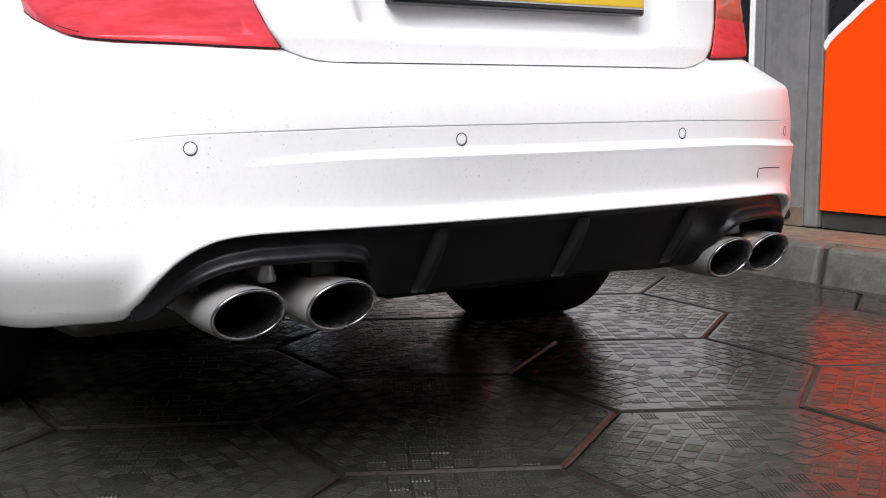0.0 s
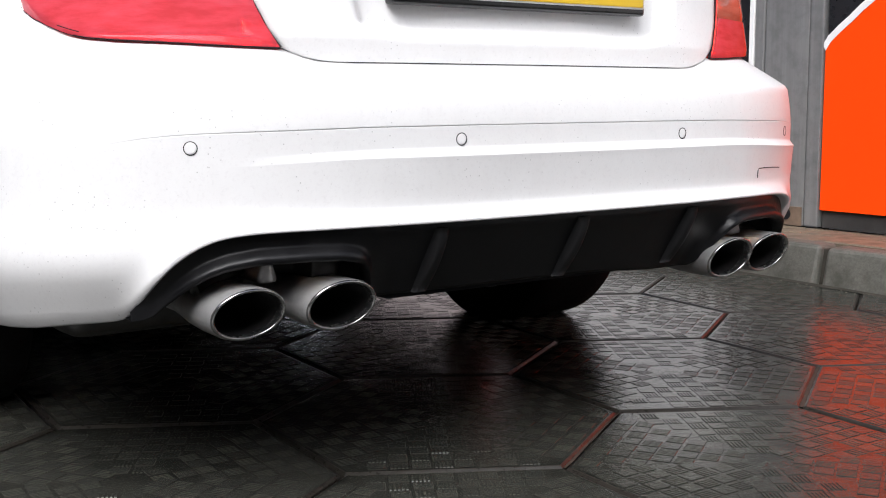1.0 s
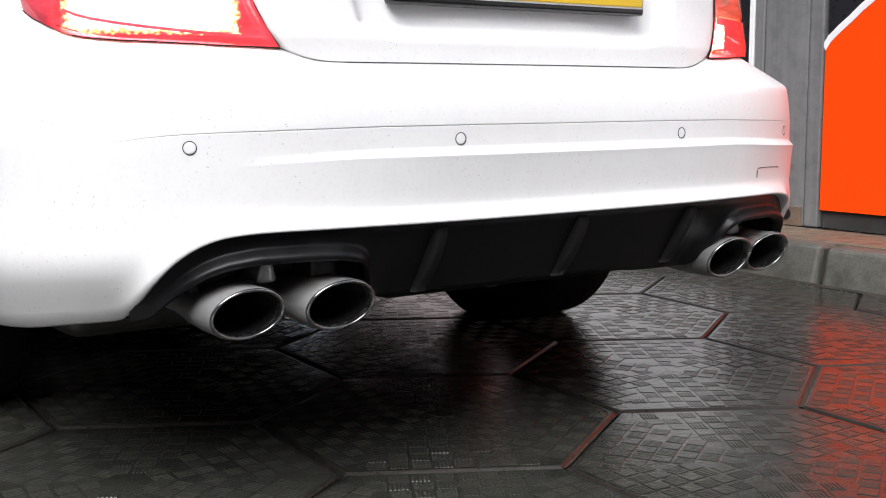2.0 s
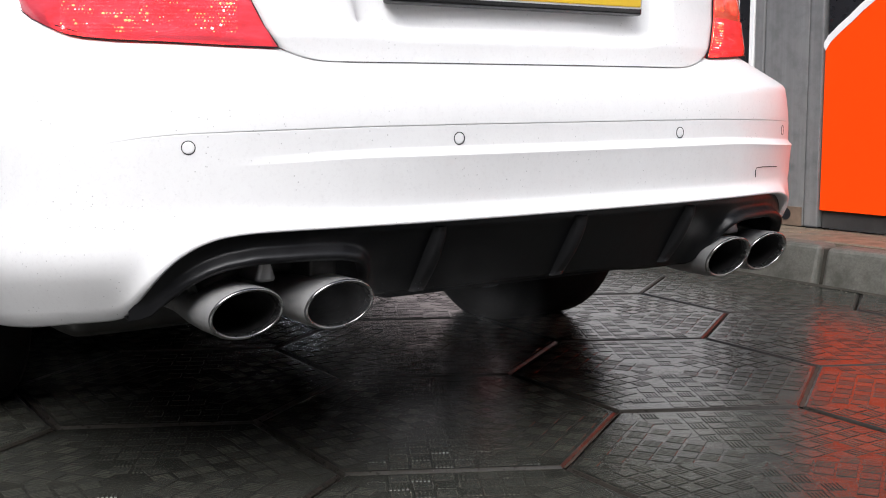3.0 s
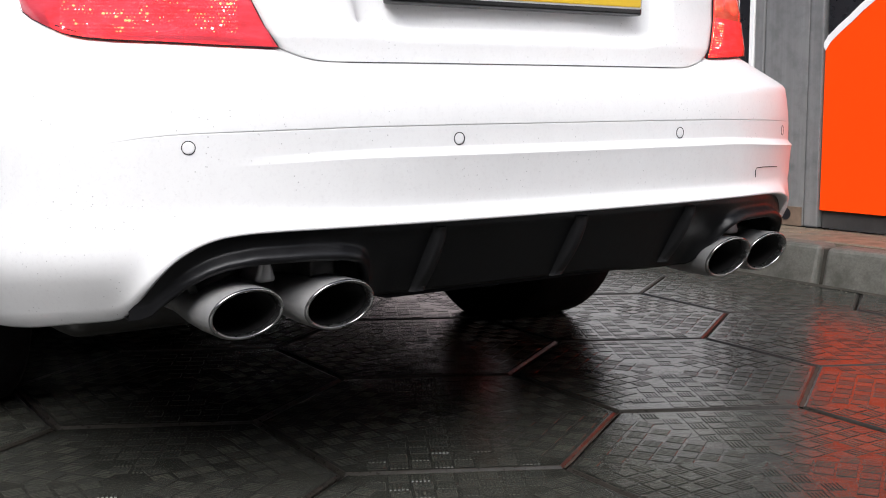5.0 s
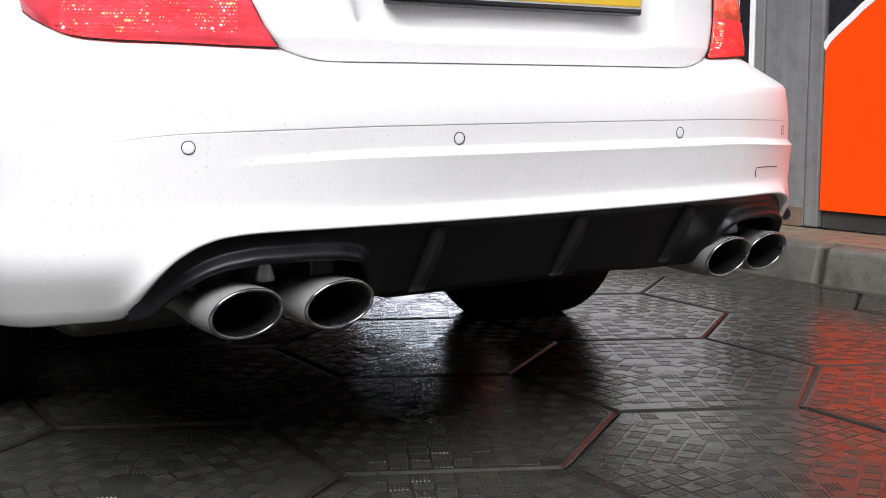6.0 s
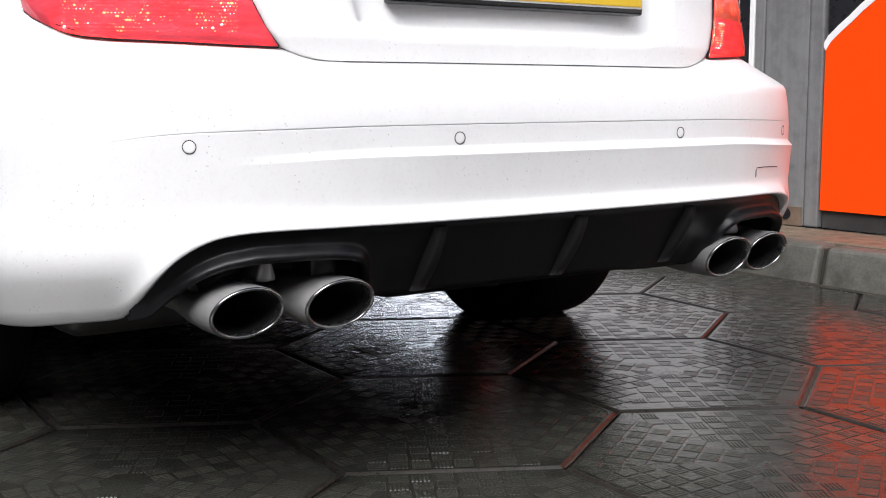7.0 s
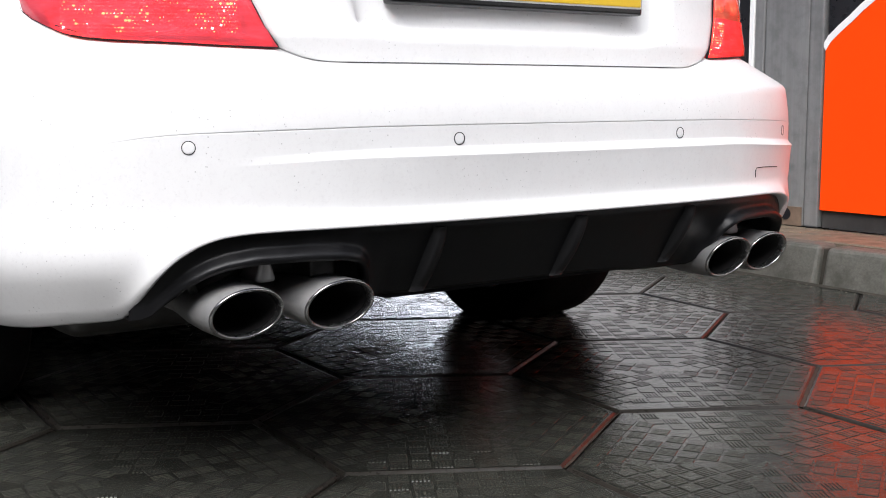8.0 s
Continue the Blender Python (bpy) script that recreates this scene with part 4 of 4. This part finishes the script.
    bm = bmesh.new()
    box(bm, WALL_X + 0.02, WALL_X + 0.058, -0.6, 1.192, KERB_H, 0.192)
    plinth = tagged(new("plinth", finish(bm, "plinth", PLINTH, False)), "dark dirty plinth under the orange panel", "plinth")


def build_light_blockers():
    """Unseen walls across the street, behind and beside the viewer, added to close the place and block low sky light.
    """
    for name, x0, x1, y0, y1, high in (("wall_south", -9.0, 2.6, -8.4, -8.0, 5.6), ("wall_west", -9.4, -9.0, -8.4, 14.4, 5.2), ("wall_north", -9.0, 2.6, 14.0, 14.4, 5.4)):
        bm = bmesh.new()
        box(bm, x0, x1, y0, y1, -0.2, high, 0.01, 1)
        tagged(new(name, finish(bm, name, DARK_WALL, False)), "unseen dark brown wall, added to block low sky light", "wall", kind="structure")


def build_grit():
    """Grit, leaf crumbs and moss along the foot of the kerb and on the pavement's back edge."""
    bm = bmesh.new()
    rng = random.Random(21)
    for i in range(420):
        y = rng.uniform(-0.5, 2.6)
        if i % 3:
            x, z = KERB_X - abs(rng.gauss(0, 0.022)), ground_z(KERB_X, y) + 0.001
        else:
            x, z = WALL_X - 0.01 - abs(rng.gauss(0, 0.03)), KERB_H + 0.001
        r = rng.uniform(0.0008, 0.0028)
        bmesh.ops.create_icosphere(bm, subdivisions=1, radius=r, matrix=Matrix.Translation((x, y, z)) @ Matrix.Rotation(rng.uniform(0, 3), 4, "Z") @ Matrix.Diagonal((rng.uniform(0.7, 2.2), 1, 0.6, 1)))
    tagged(new("grit", finish(bm, "grit", GRIT, False)), "brown grit and crumbs gathered along the kerb", "grit", kind="stuff")


car, lamps = build_car()
build_ground()
build_kerb()
build_wall()
build_light_blockers()
build_grit()


def build_vapour():
    """Faint lens-shaped puffs of exhaust vapour that thin out towards their rims."""
    m, t, b = material("thin_vapour")
    out = t.nodes["Material Output"]
    tr, df, mx = (t.nodes.new(n) for n in ("ShaderNodeBsdfTransparent", "ShaderNodeBsdfDiffuse", "ShaderNodeMixShader"))
    df.inputs[0].default_value = (0.8, 0.8, 0.8, 1)
    v = coords(t, (1.0, 0.0, 1.0))
    far = t.nodes.new("ShaderNodeVectorMath")
    far.operation = "LENGTH"
    t.links.new(v, far.inputs[0])
    thin = ramp(t, math_node(t, "MULTIPLY", far.outputs["Value"], 1 / 0.12), [(0.05, 1.0), (0.45, 0.45), (0.92, 0.0)])
    fac = math_node(t, "MULTIPLY", thin, ramp(t, noise_tex(t, coords(t), 18.0, 4), [(0.32, 0.001), (0.70, 0.015)]))
    t.links.new(fac, mx.inputs[0])
    t.links.new(tr.outputs[0], mx.inputs[1])
    t.links.new(df.outputs[0], mx.inputs[2])
    t.links.new(mx.outputs[0], out.inputs[0])
    wisps = []
    for i in range(4):
        bm = bmesh.new()
        bmesh.ops.create_icosphere(bm, subdivisions=4, radius=0.12)
        for v in bm.verts:
            v.co.y *= 0.4 * (1 + 0.4 * noise.noise(v.co * 18 + Vector((i * 7.1, 0, 0))))
        wisps.append(tagged(new("vapour_wisp", finish(bm, "vapour_wisp", m)), "faint white wisp of exhaust vapour by the tail pipe", "vapour", group="exhaust vapour wisps"))
    return wisps


def build_glow_cover():
    # unseen cover, added so that the glowing panel's reflection can brighten
    door = tagged(new("sliding_cover"), "unseen pale rose cover, added to slide off the glowing panel", "shutter")
    for k in range(7):
        bm = bmesh.new()
        box(bm, -0.014, 0.014, -1.06 + 0.303 * k, -1.06 + 0.303 * k + 0.300, 0.0, 2.1, 0.004, 1)
        part("panel", bm, COVER_ROSE, door, smooth=False)
    return door


shutter = build_glow_cover()
wisps = build_vapour()


def motions():
    # the car settles by a few millimetres as the brake is pressed, and shakes a little as it idles
    pivot = Matrix.Translation((0, 1.1, 0.3))
    sway = lambda x, y, z, rx=0.0, ry=0.0, rz=0.0: pose(x / 1000, y / 1000, z / 1000) @ pivot @ pose(0, 0, 0, rx, ry, rz) @ pivot.inverted()
    rows = []
    rng = random.Random(11)
    for i in range(81):
        t = i / 10
        k = 1 - smoothstep(1.7, 2.5, t)
        jit = 0.22
        r = lambda: rng.uniform(-jit, jit)
        bob = 0.4 * math.exp(-((t - 0.0) / 0.2) ** 2)
        rock = math.exp(-((t - 7.0) / 0.15) ** 2)
        rows.append((t, sway(1.4 * k + r() + 0.9 * rock, -4.0 * k + r(), 1.0 * k + r() - bob + 0.3 * rock, 0.105 * k, 0.015 * k + 0.05 * rock, -0.02 * k)))
    walk(car, rows)
    # the unseen cover slides clear and the reflected strip brightens
    slide = lambda y: pose(WALL_X + 0.10, y, KERB_H)
    walk(shutter, [(0.0, slide(3.95)), (4.3, slide(3.95)), (4.8, slide(4.2)), (5.8, slide(5.5)), (7.0, slide(6.4)), (8.0, slide(7.0))])
    # vapour leaves the silencer, hangs by the pipe, and blows off along the street
    rng = random.Random(41)
    for w, b in zip(wisps, ((-0.47, -0.10, 0.30), (-0.46, -0.14, 0.15), (-0.33, -0.12, 0.14), (-0.27, -0.08, 0.28))):
        a = (-0.46 + rng.uniform(-0.04, 0.04), 0.46, 0.328)
        c = (b[0] + rng.uniform(0.0, 0.08), b[1] - 0.04, b[2] + rng.uniform(0.0, 0.03))
        d = (0.9 + rng.uniform(-0.3, 0.3), -5.2 + rng.uniform(-0.5, 0.5), 0.35 + rng.uniform(-0.1, 0.1))
        g = -35 + rng.uniform(-12, 12)
        walk(w, [(0.0, pose(*a)), (1.9, pose(*a)), (2.3, pose(-0.44, 0.0, 0.30, 0, 0, g)), (2.8, pose(*b, 0, 0, g)), (3.1, pose(*c, 0, 0, g + 10)), (3.5, pose(*d, 0, 0, g + 20)), (8.0, pose(d[0] - 0.6, d[1] - 1.6, d[2] - 0.15, 0, 0, g + 60))])
    for lamp, unit, base in lamps:
        turn = lambda a: base @ Matrix.Rotation(radians(a), 4, "X")
        walk(unit, [(0.0, turn(0)), (1.3, turn(0)), (1.34, turn(-60)), (1.37, turn(-120)), (2.1, turn(-120)), (2.14, turn(-180)), (2.17, turn(-240)), (8.0, turn(-240))])


motions()
